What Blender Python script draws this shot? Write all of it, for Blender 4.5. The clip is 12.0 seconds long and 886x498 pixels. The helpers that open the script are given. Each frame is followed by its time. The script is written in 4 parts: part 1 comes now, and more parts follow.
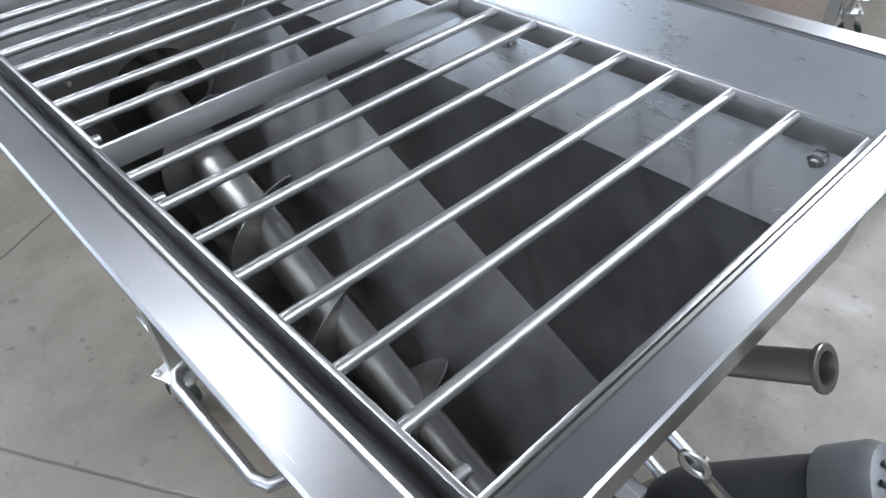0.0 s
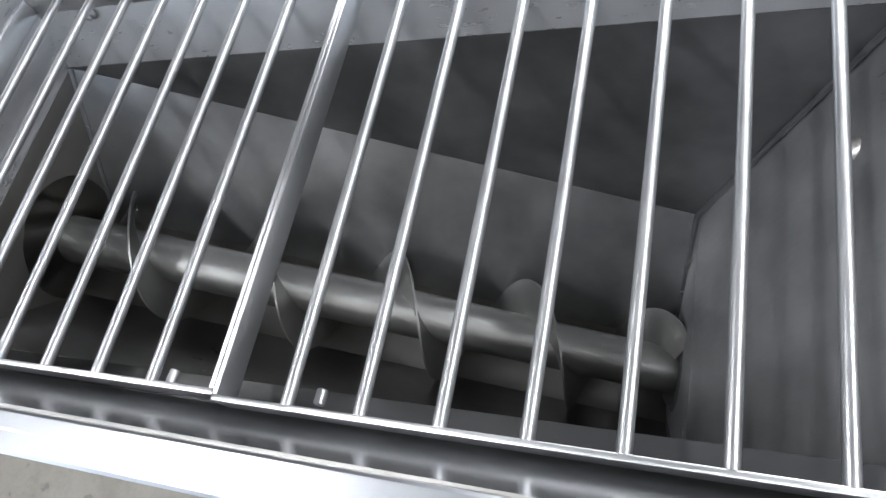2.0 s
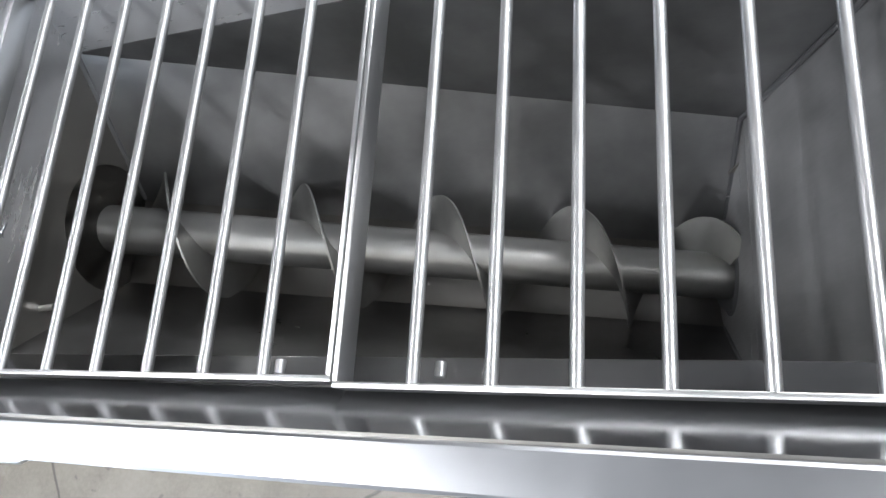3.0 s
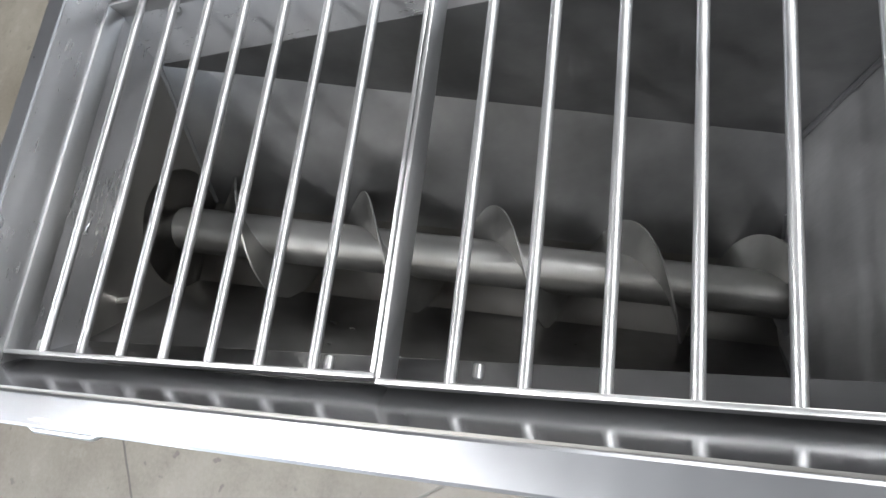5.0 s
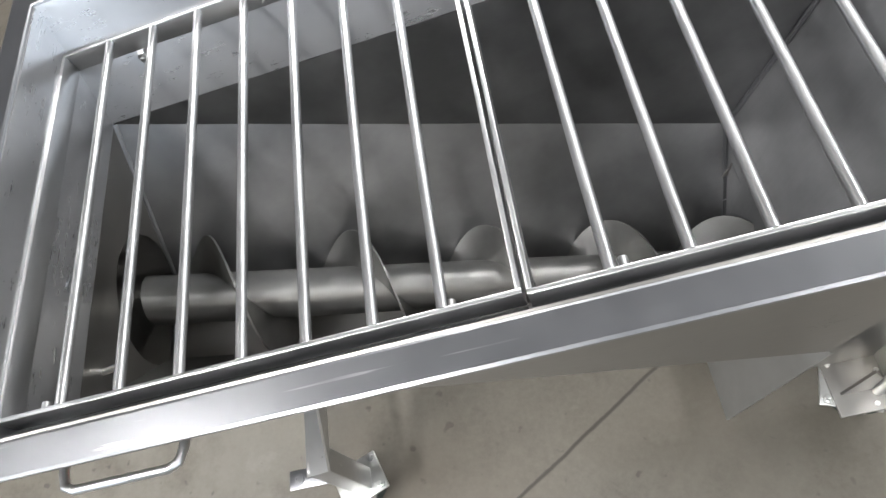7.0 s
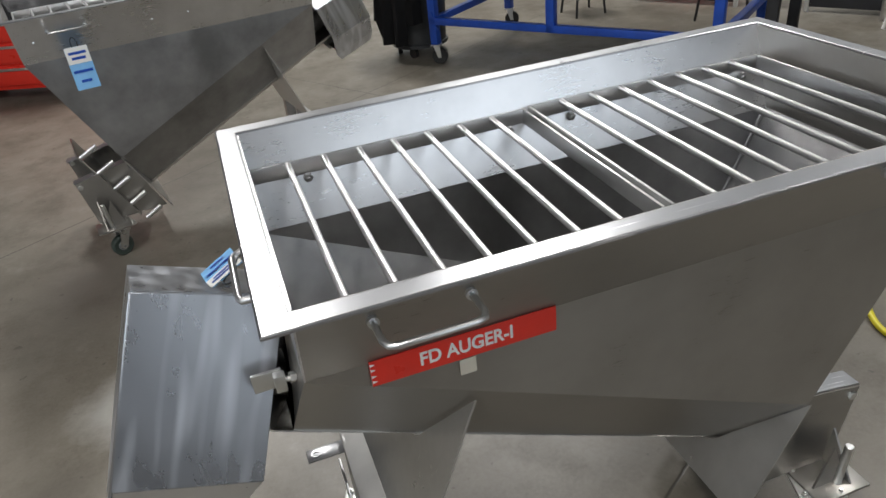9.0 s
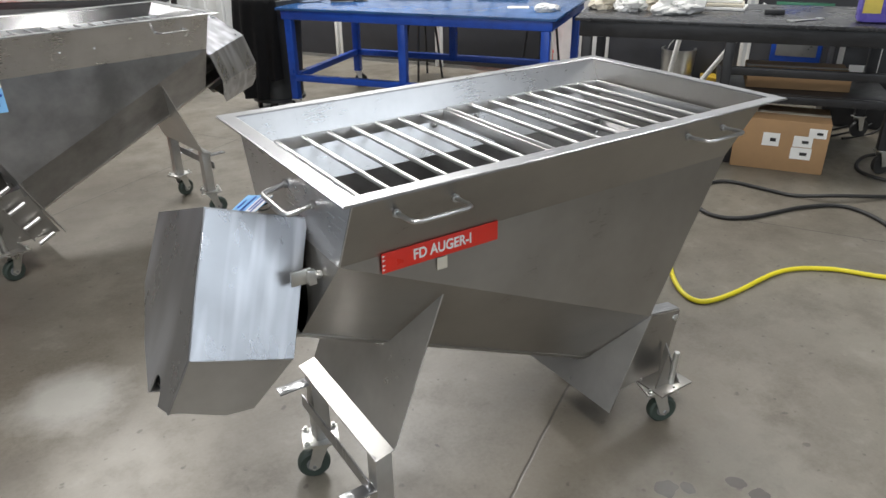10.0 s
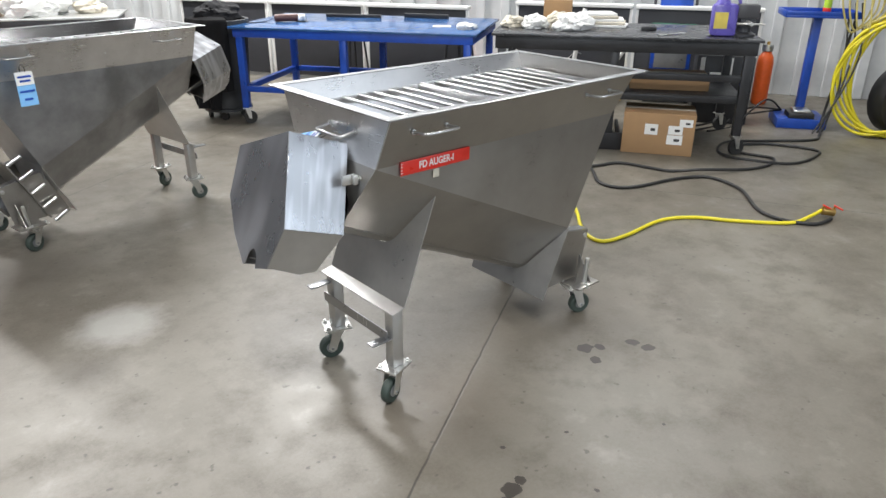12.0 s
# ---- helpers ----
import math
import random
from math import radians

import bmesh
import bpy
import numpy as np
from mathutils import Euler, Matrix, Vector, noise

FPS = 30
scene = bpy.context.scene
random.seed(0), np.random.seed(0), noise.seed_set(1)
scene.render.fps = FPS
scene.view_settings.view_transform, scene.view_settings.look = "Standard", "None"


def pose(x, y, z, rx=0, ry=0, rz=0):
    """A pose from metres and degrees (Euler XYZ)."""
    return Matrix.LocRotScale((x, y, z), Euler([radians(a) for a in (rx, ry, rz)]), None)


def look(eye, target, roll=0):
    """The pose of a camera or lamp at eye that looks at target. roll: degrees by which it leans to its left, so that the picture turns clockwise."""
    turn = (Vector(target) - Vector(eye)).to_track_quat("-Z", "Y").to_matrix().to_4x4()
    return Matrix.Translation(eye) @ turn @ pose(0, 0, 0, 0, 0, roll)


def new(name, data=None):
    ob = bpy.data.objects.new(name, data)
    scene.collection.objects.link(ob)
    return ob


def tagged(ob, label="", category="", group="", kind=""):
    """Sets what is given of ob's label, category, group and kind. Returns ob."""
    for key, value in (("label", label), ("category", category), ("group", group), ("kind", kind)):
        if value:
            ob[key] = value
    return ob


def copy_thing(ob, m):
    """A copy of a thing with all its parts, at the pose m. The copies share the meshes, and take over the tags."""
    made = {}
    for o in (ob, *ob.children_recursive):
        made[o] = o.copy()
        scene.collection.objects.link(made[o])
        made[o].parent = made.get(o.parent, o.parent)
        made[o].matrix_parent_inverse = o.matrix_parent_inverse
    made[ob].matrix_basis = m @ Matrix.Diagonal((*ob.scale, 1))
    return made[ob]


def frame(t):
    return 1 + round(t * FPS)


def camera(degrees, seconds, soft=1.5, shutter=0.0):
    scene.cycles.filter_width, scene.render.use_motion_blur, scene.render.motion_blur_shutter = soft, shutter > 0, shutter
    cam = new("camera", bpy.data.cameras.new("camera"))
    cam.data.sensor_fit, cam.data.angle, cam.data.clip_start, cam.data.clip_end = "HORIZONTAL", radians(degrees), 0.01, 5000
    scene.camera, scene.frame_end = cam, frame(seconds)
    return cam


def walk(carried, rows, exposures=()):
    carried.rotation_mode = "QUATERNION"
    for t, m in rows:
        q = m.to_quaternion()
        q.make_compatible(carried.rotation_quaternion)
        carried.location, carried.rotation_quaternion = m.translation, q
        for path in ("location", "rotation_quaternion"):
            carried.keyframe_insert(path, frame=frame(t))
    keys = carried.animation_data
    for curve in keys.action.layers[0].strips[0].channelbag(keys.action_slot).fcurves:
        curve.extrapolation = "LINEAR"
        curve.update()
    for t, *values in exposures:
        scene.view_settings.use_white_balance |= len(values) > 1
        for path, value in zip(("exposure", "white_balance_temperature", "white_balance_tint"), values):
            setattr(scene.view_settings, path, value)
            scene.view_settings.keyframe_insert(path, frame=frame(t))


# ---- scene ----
cam = camera(64.3, 12.0)
PATH = [
    (0, (0.769, -0.162, 1.455), (-0.391, 0.809, 0.147), -4.6),
    (0.5, (0.7, -0.173, 1.488), (-0.349, 0.784, 0.08), -10.3),
    (1, (0.606, -0.169, 1.541), (-0.306, 0.785, 0.039), -17.5),
    (1.5, (0.542, -0.115, 1.573), (-0.271, 0.822, 0.004), -22.5),
    (2, (0.443, -0.1, 1.592), (-0.31, 0.678, -0.089), -36.7),
    (2.5, (0.361, -0.105, 1.635), (-0.324, 0.556, -0.124), -46.8),
    (3, (0.341, -0.07, 1.632), (-0.381, 0.497, -0.145), -51.4),
    (3.5, (0.334, -0.064, 1.635), (-0.444, 0.475, -0.127), -55.2),
    (5.5, (0.382, -0.084, 1.654), (-0.527, 0.503, -0.028), -53.6),
    (6, (0.352, -0.093, 1.65), (-0.558, 0.511, -0.026), -54.7),
    (6.5, (0.185, -0.162, 1.652), (-0.47, 0.649, -0.054), -48.1),
    (7, (0.058, -0.294, 1.656), (-0.305, 0.695, -0.044), -32.3),
    (7.4, (-0.026, -0.422, 1.634), (-0.208, 0.767, 0.036), -20.3),
    (7.7, (-0.078, -0.504, 1.635), (-0.233, 0.805, 0.131), -17.9),
    (9.3, (-0.76, -0.9, 1.592), (-0.088, 0.721, 0.632), -3.6),
    (9.5, (-0.851, -0.995, 1.591), (-0.07, 0.596, 0.664), -1.7),
    (10, (-1.122, -1.156, 1.594), (-0.147, 0.35, 0.709), -0.8),
    (10.5, (-1.391, -1.311, 1.593), (-0.254, 0.091, 0.731), 0.2),
    (11, (-1.567, -1.566, 1.594), (-0.378, -0.201, 0.744), 1.8),
    (11.5, (-1.703, -1.706, 1.608), (-0.539, -0.316, 0.764), 0.6),
    (12, (-1.856, -1.736, 1.609), (-0.658, -0.356, 0.795), 0.2),
]
walk(cam, [(t, look(eye, target, roll)) for t, eye, target, roll in PATH],
     [(0, 0.15, 5800, 10), (1, 0.05, 5900, 10), (2, 0.45, 6000, 10), (3, 0.65, 6100, 10), (6.5, 0.5, 6300, 10), (7.7, 0.2, 6400, 10), (9.3, -0.4, 6550, 10), (9.6, -0.35, 6550, 10), (10.3, 0.15, 6600, 10), (12, 0.3, 6450, 10)])

# ---- world and light ----
world = bpy.data.worlds.new("world")
scene.world = world
world.use_nodes = True
world.node_tree.nodes["Background"].inputs[0].default_value = (0.75, 0.8, 0.9, 1)
world.node_tree.nodes["Background"].inputs[1].default_value = 0.03


def ceiling_lamp(x, y, power):
    lamp = bpy.data.lights.new("ceiling_lamp", "AREA")
    lamp.shape, lamp.size, lamp.size_y = "RECTANGLE", 2.0, 0.3
    lamp.energy, lamp.color = power, (1.0, 0.99, 0.97)
    ob = new("ceiling_lamp", lamp)
    ob.matrix_world = pose(x, y, 5.18, 0, 0, 100)
    return ob


LAMPS = [(-2.0, -2.0, 200), (1.8, -1.7, 40), (-3.0, 0.3, 85), (-5.4, -1.4, 110), (2.2, 5.8, 300), (-0.8, 6.8, 280), (4.3, 1.6, 160)]
for lx, ly, power in LAMPS:
    ceiling_lamp(lx, ly, power)


def window_light(m, w, h, power):
    lamp = bpy.data.lights.new("window_daylight", "AREA")
    lamp.shape, lamp.size, lamp.size_y = "RECTANGLE", w, h
    lamp.energy, lamp.color = power, (0.82, 0.91, 1.0)
    new("window_daylight", lamp).matrix_world = m


# ---- materials ----
def nodes_of(name):
    m = bpy.data.materials.new(name)
    m.use_nodes = True
    nt = m.node_tree
    return m, nt, nt.nodes["Principled BSDF"]


def mapped(nt, scale=(1, 1, 1), rot=(0, 0, 0), coord="Object"):
    tc = nt.nodes.new("ShaderNodeTexCoord")
    mp = nt.nodes.new("ShaderNodeMapping")
    mp.inputs["Scale"].default_value = scale
    mp.inputs["Rotation"].default_value = rot
    nt.links.new(tc.outputs[coord], mp.inputs[0])
    return mp.outputs[0]


def noise_tex(nt, vec, scale, detail=4.0, rough=0.55):
    n = nt.nodes.new("ShaderNodeTexNoise")
    n.inputs["Scale"].default_value, n.inputs["Detail"].default_value, n.inputs["Roughness"].default_value = scale, detail, rough
    nt.links.new(vec, n.inputs["Vector"])
    return n.outputs["Fac"]


def ramp(nt, fac, lo, hi, a, b):
    r = nt.nodes.new("ShaderNodeMapRange")
    r.inputs["From Min"].default_value, r.inputs["From Max"].default_value = lo, hi
    r.inputs["To Min"].default_value, r.inputs["To Max"].default_value = a, b
    nt.links.new(fac, r.inputs["Value"])
    return r.outputs[0]


def mix(nt, fac, a, b):
    m = nt.nodes.new("ShaderNodeMix")
    m.data_type = "RGBA"
    for sock, v in ((m.inputs[6], a), (m.inputs[7], b)):
        if isinstance(v, tuple):
            sock.default_value = (*v, 1)
        else:
            nt.links.new(v, sock)
    nt.links.new(fac, m.inputs[0])
    return m.outputs[2]


def math_node(nt, op, a, b):
    n = nt.nodes.new("ShaderNodeMath")
    n.operation = op
    for sock, v in zip(n.inputs, (a, b)):
        if isinstance(v, (int, float)):
            sock.default_value = v
        else:
            nt.links.new(v, sock)
    return n.outputs[0]


def bump(nt, bsdf, height, strength, distance):
    b = nt.nodes.new("ShaderNodeBump")
    b.inputs["Strength"].default_value, b.inputs["Distance"].default_value = strength, distance
    nt.links.new(height, b.inputs["Height"])
    nt.links.new(b.outputs[0], bsdf.inputs["Normal"])


def steel(name, base, rough, grain=(2, 60, 60), spread=0.12, stain=0.12, scratches=0.0, metal=1.0, ripple=0.0, relief=0.14):
    """Stainless sheet: brushed grain, broad stains and, on worn edges, bright scratches."""
    m, nt, bsdf = nodes_of(name)
    bsdf.inputs["Metallic"].default_value = metal
    g = noise_tex(nt, mapped(nt, grain), 9.0, 5.0, 0.7)
    broad = noise_tex(nt, mapped(nt), 5.5, 4.0, 0.6)
    fine = noise_tex(nt, mapped(nt), 38.0, 3.0, 0.6)
    lo = tuple(c * (1 - stain) for c in base)
    col = mix(nt, ramp(nt, broad, 0.3, 0.7, 0, 1), lo, base)
    r = math_node(nt, "ADD", ramp(nt, g, 0.25, 0.75, rough - spread * 0.5, rough + spread * 0.5), ramp(nt, broad, 0.3, 0.7, -spread * 0.4, spread * 0.4))
    h = math_node(nt, "ADD", math_node(nt, "MULTIPLY", g, 0.5), math_node(nt, "MULTIPLY", fine, 0.5))
    if scratches:
        l1 = ramp(nt, noise_tex(nt, mapped(nt, (5, 170, 5), (0, 0, 0.9)), 1.0, 2.0, 0.5), 0.68, 0.72, 0.0, 1.0)
        l2 = ramp(nt, noise_tex(nt, mapped(nt, (7, 210, 7), (0, 0, -0.35)), 1.0, 2.0, 0.5), 0.69, 0.73, 0.0, 1.0)
        line = math_node(nt, "MAXIMUM", l1, l2)
        mask = ramp(nt, noise_tex(nt, mapped(nt), 6.0, 2.0), 0.46, 0.60, 0.0, scratches)
        s = math_node(nt, "MULTIPLY", line, mask)
        col = mix(nt, s, col, (0.95, 0.95, 0.95))
    if ripple:
        # upright buffing strokes
        lean = nt.nodes.new("ShaderNodeMapping")
        lean.inputs["Scale"].default_value = (34, 9, 3.0)
        nt.links.new(mapped(nt, (1, 1, 1), (0, -0.39, 0)), lean.inputs[0])
        wave = noise_tex(nt, lean.outputs[0], 1.0, 1.0, 0.4)
        stroke = ramp(nt, wave, 0.44, 0.66, 0.0, 1.0)
        col = mix(nt, stroke, tuple(c * 0.62 for c in base), col)
        r = math_node(nt, "ADD", r, math_node(nt, "MULTIPLY", stroke, 0.10))
        h = math_node(nt, "MULTIPLY", wave, 9.0 * ripple)
    nt.links.new(col, bsdf.inputs["Base Color"])
    nt.links.new(r, bsdf.inputs["Roughness"])
    if relief:
        bump(nt, bsdf, h, relief, 0.002)
    return m


def plain(name, base, rough, metal=0.0, vary=0.18, scale=14.0, bumps=0.1):
    m, nt, bsdf = nodes_of(name)
    bsdf.inputs["Metallic"].default_value = metal
    n1 = noise_tex(nt, mapped(nt), scale, 5.0, 0.6)
    n2 = noise_tex(nt, mapped(nt), scale * 0.2, 3.0, 0.5)
    f = math_node(nt, "ADD", math_node(nt, "MULTIPLY", n1, 0.5), math_node(nt, "MULTIPLY", n2, 0.5))
    col = mix(nt, ramp(nt, f, 0.35, 0.65, 0, 1), tuple(c * (1 - vary) for c in base), tuple(min(1, c * (1 + vary * 0.6)) for c in base))
    nt.links.new(col, bsdf.inputs["Base Color"])
    nt.links.new(ramp(nt, n1, 0.3, 0.7, rough - 0.08, rough + 0.08), bsdf.inputs["Roughness"])
    bump(nt, bsdf, n1, bumps, 0.004)
    return m


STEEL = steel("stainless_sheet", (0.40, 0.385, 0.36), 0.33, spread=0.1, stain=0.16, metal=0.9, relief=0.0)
STEEL_LEG = steel("stainless_leg_plate", (0.60, 0.595, 0.58), 0.36, grain=(6, 6, 6), spread=0.14, stain=0.2, metal=0.86)
STEEL_IN = steel("stainless_inside", (0.43, 0.43, 0.435), 0.41, grain=(6, 3, 40), spread=0.16, stain=0.4, metal=0.97)
STEEL_END = steel("stainless_end_plate", (0.53, 0.53, 0.535), 0.42, grain=(3, 24, 2), spread=0.22, stain=0.35, metal=0.86)
# paler sheet steel: the light on the far and left collar is painted in
STEEL_COLLAR_LIT = steel("stainless_collar_lit", (0.74, 0.74, 0.75), 0.29, grain=(3, 3, 20), spread=0.05, stain=0.2, metal=0.9, relief=0.0)
STEEL_RIM = steel("stainless_worn_rim", (0.42, 0.425, 0.44), 0.30, grain=(3, 3, 3), spread=0.05, stain=0.2, scratches=1.0, metal=0.93, relief=0.0)
STEEL_HOOD = steel("stainless_buffed", (0.60, 0.62, 0.66), 0.30, grain=(2.2, 2.2, 0.25), spread=0.12, stain=0.10, metal=0.9, ripple=0.05, relief=0.012)
STEEL_ROD = steel("stainless_rod", (0.68, 0.68, 0.68), 0.35, grain=(60, 3, 60), stain=0.1, metal=0.97)
# darker steel: the shade inside the near lower panel is put into the colour
STEEL_SHADED = steel("stainless_shaded_lining", (0.27, 0.265, 0.26), 0.33, grain=(3, 6, 6), spread=0.1, stain=0.35, metal=1.0, relief=0.0)
STEEL_POLISHED = steel("stainless_polished_lining", (0.42, 0.42, 0.43), 0.17, grain=(3, 3, 3), spread=0.08, stain=0.3, metal=0.97, relief=0.05)
STEEL_AUGER = steel("stainless_auger", (0.40, 0.395, 0.38), 0.42, grain=(3, 6, 6), spread=0.1, stain=0.35, metal=0.96)
ZINC = plain("zinc_plate", (0.72, 0.72, 0.70), 0.35, 1.0)
RUBBER = plain("dark_green_rubber", (0.035, 0.05, 0.042), 0.55)
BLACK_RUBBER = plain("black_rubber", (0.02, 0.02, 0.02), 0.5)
RED = plain("red_plastic_plate", (0.76, 0.035, 0.02), 0.35, vary=0.08)
WHITE = plain("white_paint", (0.8, 0.8, 0.78), 0.5, vary=0.06)
BLUE = plain("blue_paint", (0.012, 0.07, 0.42), 0.35, vary=0.25)
BLUE_TOP = plain("worn_blue_tabletop", (0.03, 0.1, 0.27), 0.17, vary=0.4, scale=5.0)
BLACK = plain("black_painted_steel", (0.022, 0.022, 0.024), 0.4, vary=0.4)
BLACK_TOP = plain("worn_black_tabletop", (0.045, 0.046, 0.05), 0.28, vary=0.5, scale=6.0)
CARD = plain("brown_cardboard", (0.36, 0.22, 0.11), 0.8, vary=0.1)
CLOTH = plain("black_cloth", (0.012, 0.012, 0.014), 0.9, vary=0.4)
BIN = plain("grey_black_plastic", (0.035, 0.038, 0.042), 0.5)
MOTOR = plain("grey_motor_paint", (0.33, 0.34, 0.35), 0.35, 0.6)
DARK = plain("dark_gearbox_paint", (0.06, 0.06, 0.065), 0.4)
ORANGE = plain("orange_paint", (0.75, 0.12, 0.02), 0.4)
YELLOW = plain("yellow_hose", (0.72, 0.62, 0.02), 0.4, vary=0.1)
PURPLE = plain("purple_plastic", (0.15, 0.12, 0.50), 0.3)
BRASS = plain("brass", (0.55, 0.36, 0.12), 0.35, 1.0)
TAG = plain("light_blue_card", (0.22, 0.5, 0.85), 0.6, vary=0.15)
PANEL = plain("dark_cladding", (0.045, 0.047, 0.055), 0.6, vary=0.2)
CREAM = plain("cream_paper", (0.62, 0.57, 0.47), 0.8, vary=0.2)
CEIL = plain("ceiling_paint", (0.10, 0.10, 0.105), 0.8, vary=0.1, scale=2.0)


def wall_material():
    m, nt, bsdf = nodes_of("corrugated_white_wall")
    vec = mapped(nt)
    n = noise_tex(nt, vec, 3.0, 5.0)
    nt.links.new(mix(nt, ramp(nt, n, 0.3, 0.7, 0, 1), (0.5, 0.52, 0.53), (0.66, 0.67, 0.67)), bsdf.inputs["Base Color"])
    bsdf.inputs["Roughness"].default_value = 0.5
    return m


WALL = wall_material()
PANEL_WALL = plain("dark_wall_paint", (0.10, 0.10, 0.105), 0.6, vary=0.2, scale=2.0)


def concrete():
    """Sealed shop floor: mottled grey, damp dark stains, shade painted under the hopper, sawn joints along two
    directions.
    """
    m, nt, bsdf = nodes_of("sealed_concrete")
    vec = mapped(nt)
    big = noise_tex(nt, vec, 0.9, 6.0, 0.62)
    mid = noise_tex(nt, vec, 3.2, 7.0, 0.68)
    fine = noise_tex(nt, vec, 70.0, 4.0, 0.7)
    col = mix(nt, ramp(nt, big, 0.34, 0.66, 0, 1), (0.100, 0.086, 0.066), (0.188, 0.172, 0.143))
    col = mix(nt, ramp(nt, mid, 0.48, 0.66, 0, 0.75), col, (0.078, 0.065, 0.048))
    col = mix(nt, ramp(nt, mid, 0.30, 0.42, 0.55, 0.0), col, (0.25, 0.237, 0.207))
    col = mix(nt, ramp(nt, fine, 0.3, 0.7, 0.0, 0.28), col, (0.215, 0.20, 0.168))
    speck = noise_tex(nt, vec, 24.0, 2.0, 0.4)
    col = mix(nt, ramp(nt, speck, 0.69, 0.74, 0, 0.6), col, (0.05, 0.042, 0.035))
    # patches at x -0.45 and 0.45 paint the hopper's soft shade on the floor
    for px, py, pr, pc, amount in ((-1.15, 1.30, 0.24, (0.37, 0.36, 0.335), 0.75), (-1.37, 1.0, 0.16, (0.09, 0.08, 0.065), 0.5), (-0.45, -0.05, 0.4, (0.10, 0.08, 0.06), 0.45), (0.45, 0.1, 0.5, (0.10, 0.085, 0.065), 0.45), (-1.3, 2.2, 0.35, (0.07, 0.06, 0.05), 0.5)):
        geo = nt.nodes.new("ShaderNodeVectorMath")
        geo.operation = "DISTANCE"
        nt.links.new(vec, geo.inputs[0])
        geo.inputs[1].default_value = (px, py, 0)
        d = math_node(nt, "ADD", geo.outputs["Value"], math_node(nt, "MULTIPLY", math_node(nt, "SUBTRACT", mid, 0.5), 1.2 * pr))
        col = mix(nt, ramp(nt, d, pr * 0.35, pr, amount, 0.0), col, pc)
    sep = nt.nodes.new("ShaderNodeSeparateXYZ")
    nt.links.new(vec, sep.inputs[0])
    wob = math_node(nt, "MULTIPLY", math_node(nt, "SUBTRACT", noise_tex(nt, vec, 9.0, 3.0), 0.5), 0.012)
    joints = None
    for nx, ny, off in ((-0.5176, 0.8556, 0.0984), (0.860, 0.51, 2.353), (0.86, 0.50, -1.395), (-0.51, 0.86, 3.25)):
        d = math_node(nt, "ADD", math_node(nt, "MULTIPLY", sep.outputs[0], nx), math_node(nt, "MULTIPLY", sep.outputs[1], ny))
        d = math_node(nt, "ABSOLUTE", math_node(nt, "ADD", math_node(nt, "SUBTRACT", d, off), wob), 0)
        j = ramp(nt, d, 0.002, 0.006, 1.0, 0.0)
        joints = j if joints is None else math_node(nt, "MAXIMUM", joints, j)
    col = mix(nt, math_node(nt, "MULTIPLY", joints, 0.8), col, (0.03, 0.026, 0.02))
    nt.links.new(col, bsdf.inputs["Base Color"])
    nt.links.new(ramp(nt, mid, 0.3, 0.7, 0.32, 0.5), bsdf.inputs["Roughness"])
    h = math_node(nt, "SUBTRACT", math_node(nt, "MULTIPLY", fine, 0.3), joints)
    bump(nt, bsdf, h, 0.25, 0.003)
    return m


CONCRETE = concrete()


# ---- mesh helpers ----
def finish(bm, name, mat, smooth=40):
    me = bpy.data.meshes.new(name)
    bmesh.ops.recalc_face_normals(bm, faces=bm.faces)
    bm.to_mesh(me)
    bm.free()
    me.materials.append(mat)
    if smooth:
        for p in me.polygons:
            p.use_smooth = True
        me.set_sharp_from_angle(angle=radians(smooth))
    return me


def thing(name, label, category, base, group="", kind=""):
    ob = new(name)
    ob.empty_display_size = 0.1
    ob.location = base
    ob["base"] = base
    return tagged(ob, label, category, group, kind)


def part(name, bm, material, parent, label="", smooth=40):
    ob = new(name, finish(bm, name, material, smooth))
    ob.parent = parent
    top = parent
    while top.parent:
        top = top.parent
    if parent is top:
        ob.matrix_parent_inverse = Matrix.Translation(top.location).inverted()
    if label:
        tagged(ob, label)
    return ob


def solo(name, bm, material, label, category, group="", kind="", smooth=40):
    return tagged(new(name, finish(bm, name, material, smooth)), label, category, group, kind)


def box(x0, x1, y0, y1, z0, z1, bevel=0.0, m=None, bm=None):
    own = bmesh.new()
    bmesh.ops.create_cube(own, size=1)
    for v in own.verts:
        v.co = Vector((x0 + (v.co.x + 0.5) * (x1 - x0), y0 + (v.co.y + 0.5) * (y1 - y0), z0 + (v.co.z + 0.5) * (z1 - z0)))
    if bevel:
        bmesh.ops.bevel(own, geom=own.edges[:], offset=bevel, segments=2, affect="EDGES", profile=0.5)
    if m is not None:
        own.transform(m)
    return join(bm, own)


def join(bm, own):
    if bm is None:
        return own
    tmp = bpy.data.meshes.new("tmp")
    own.to_mesh(tmp)
    own.free()
    bm.from_mesh(tmp)
    bpy.data.meshes.remove(tmp)
    return bm


def plate(points, thick, bevel=0.0, bm=None):
    """A sheet with the given outline, thickened along its normal."""
    own = bmesh.new()
    vs = [own.verts.new(p) for p in points]
    f = own.faces.new(vs)
    f.normal_update()
    n = f.normal.copy()
    r = bmesh.ops.extrude_face_region(own, geom=[f])
    for v in r["geom"]:
        if isinstance(v, bmesh.types.BMVert):
            v.co += n * thick
    if bevel:
        bmesh.ops.bevel(own, geom=own.edges[:], offset=bevel, segments=1, affect="EDGES")
    return join(bm, own)


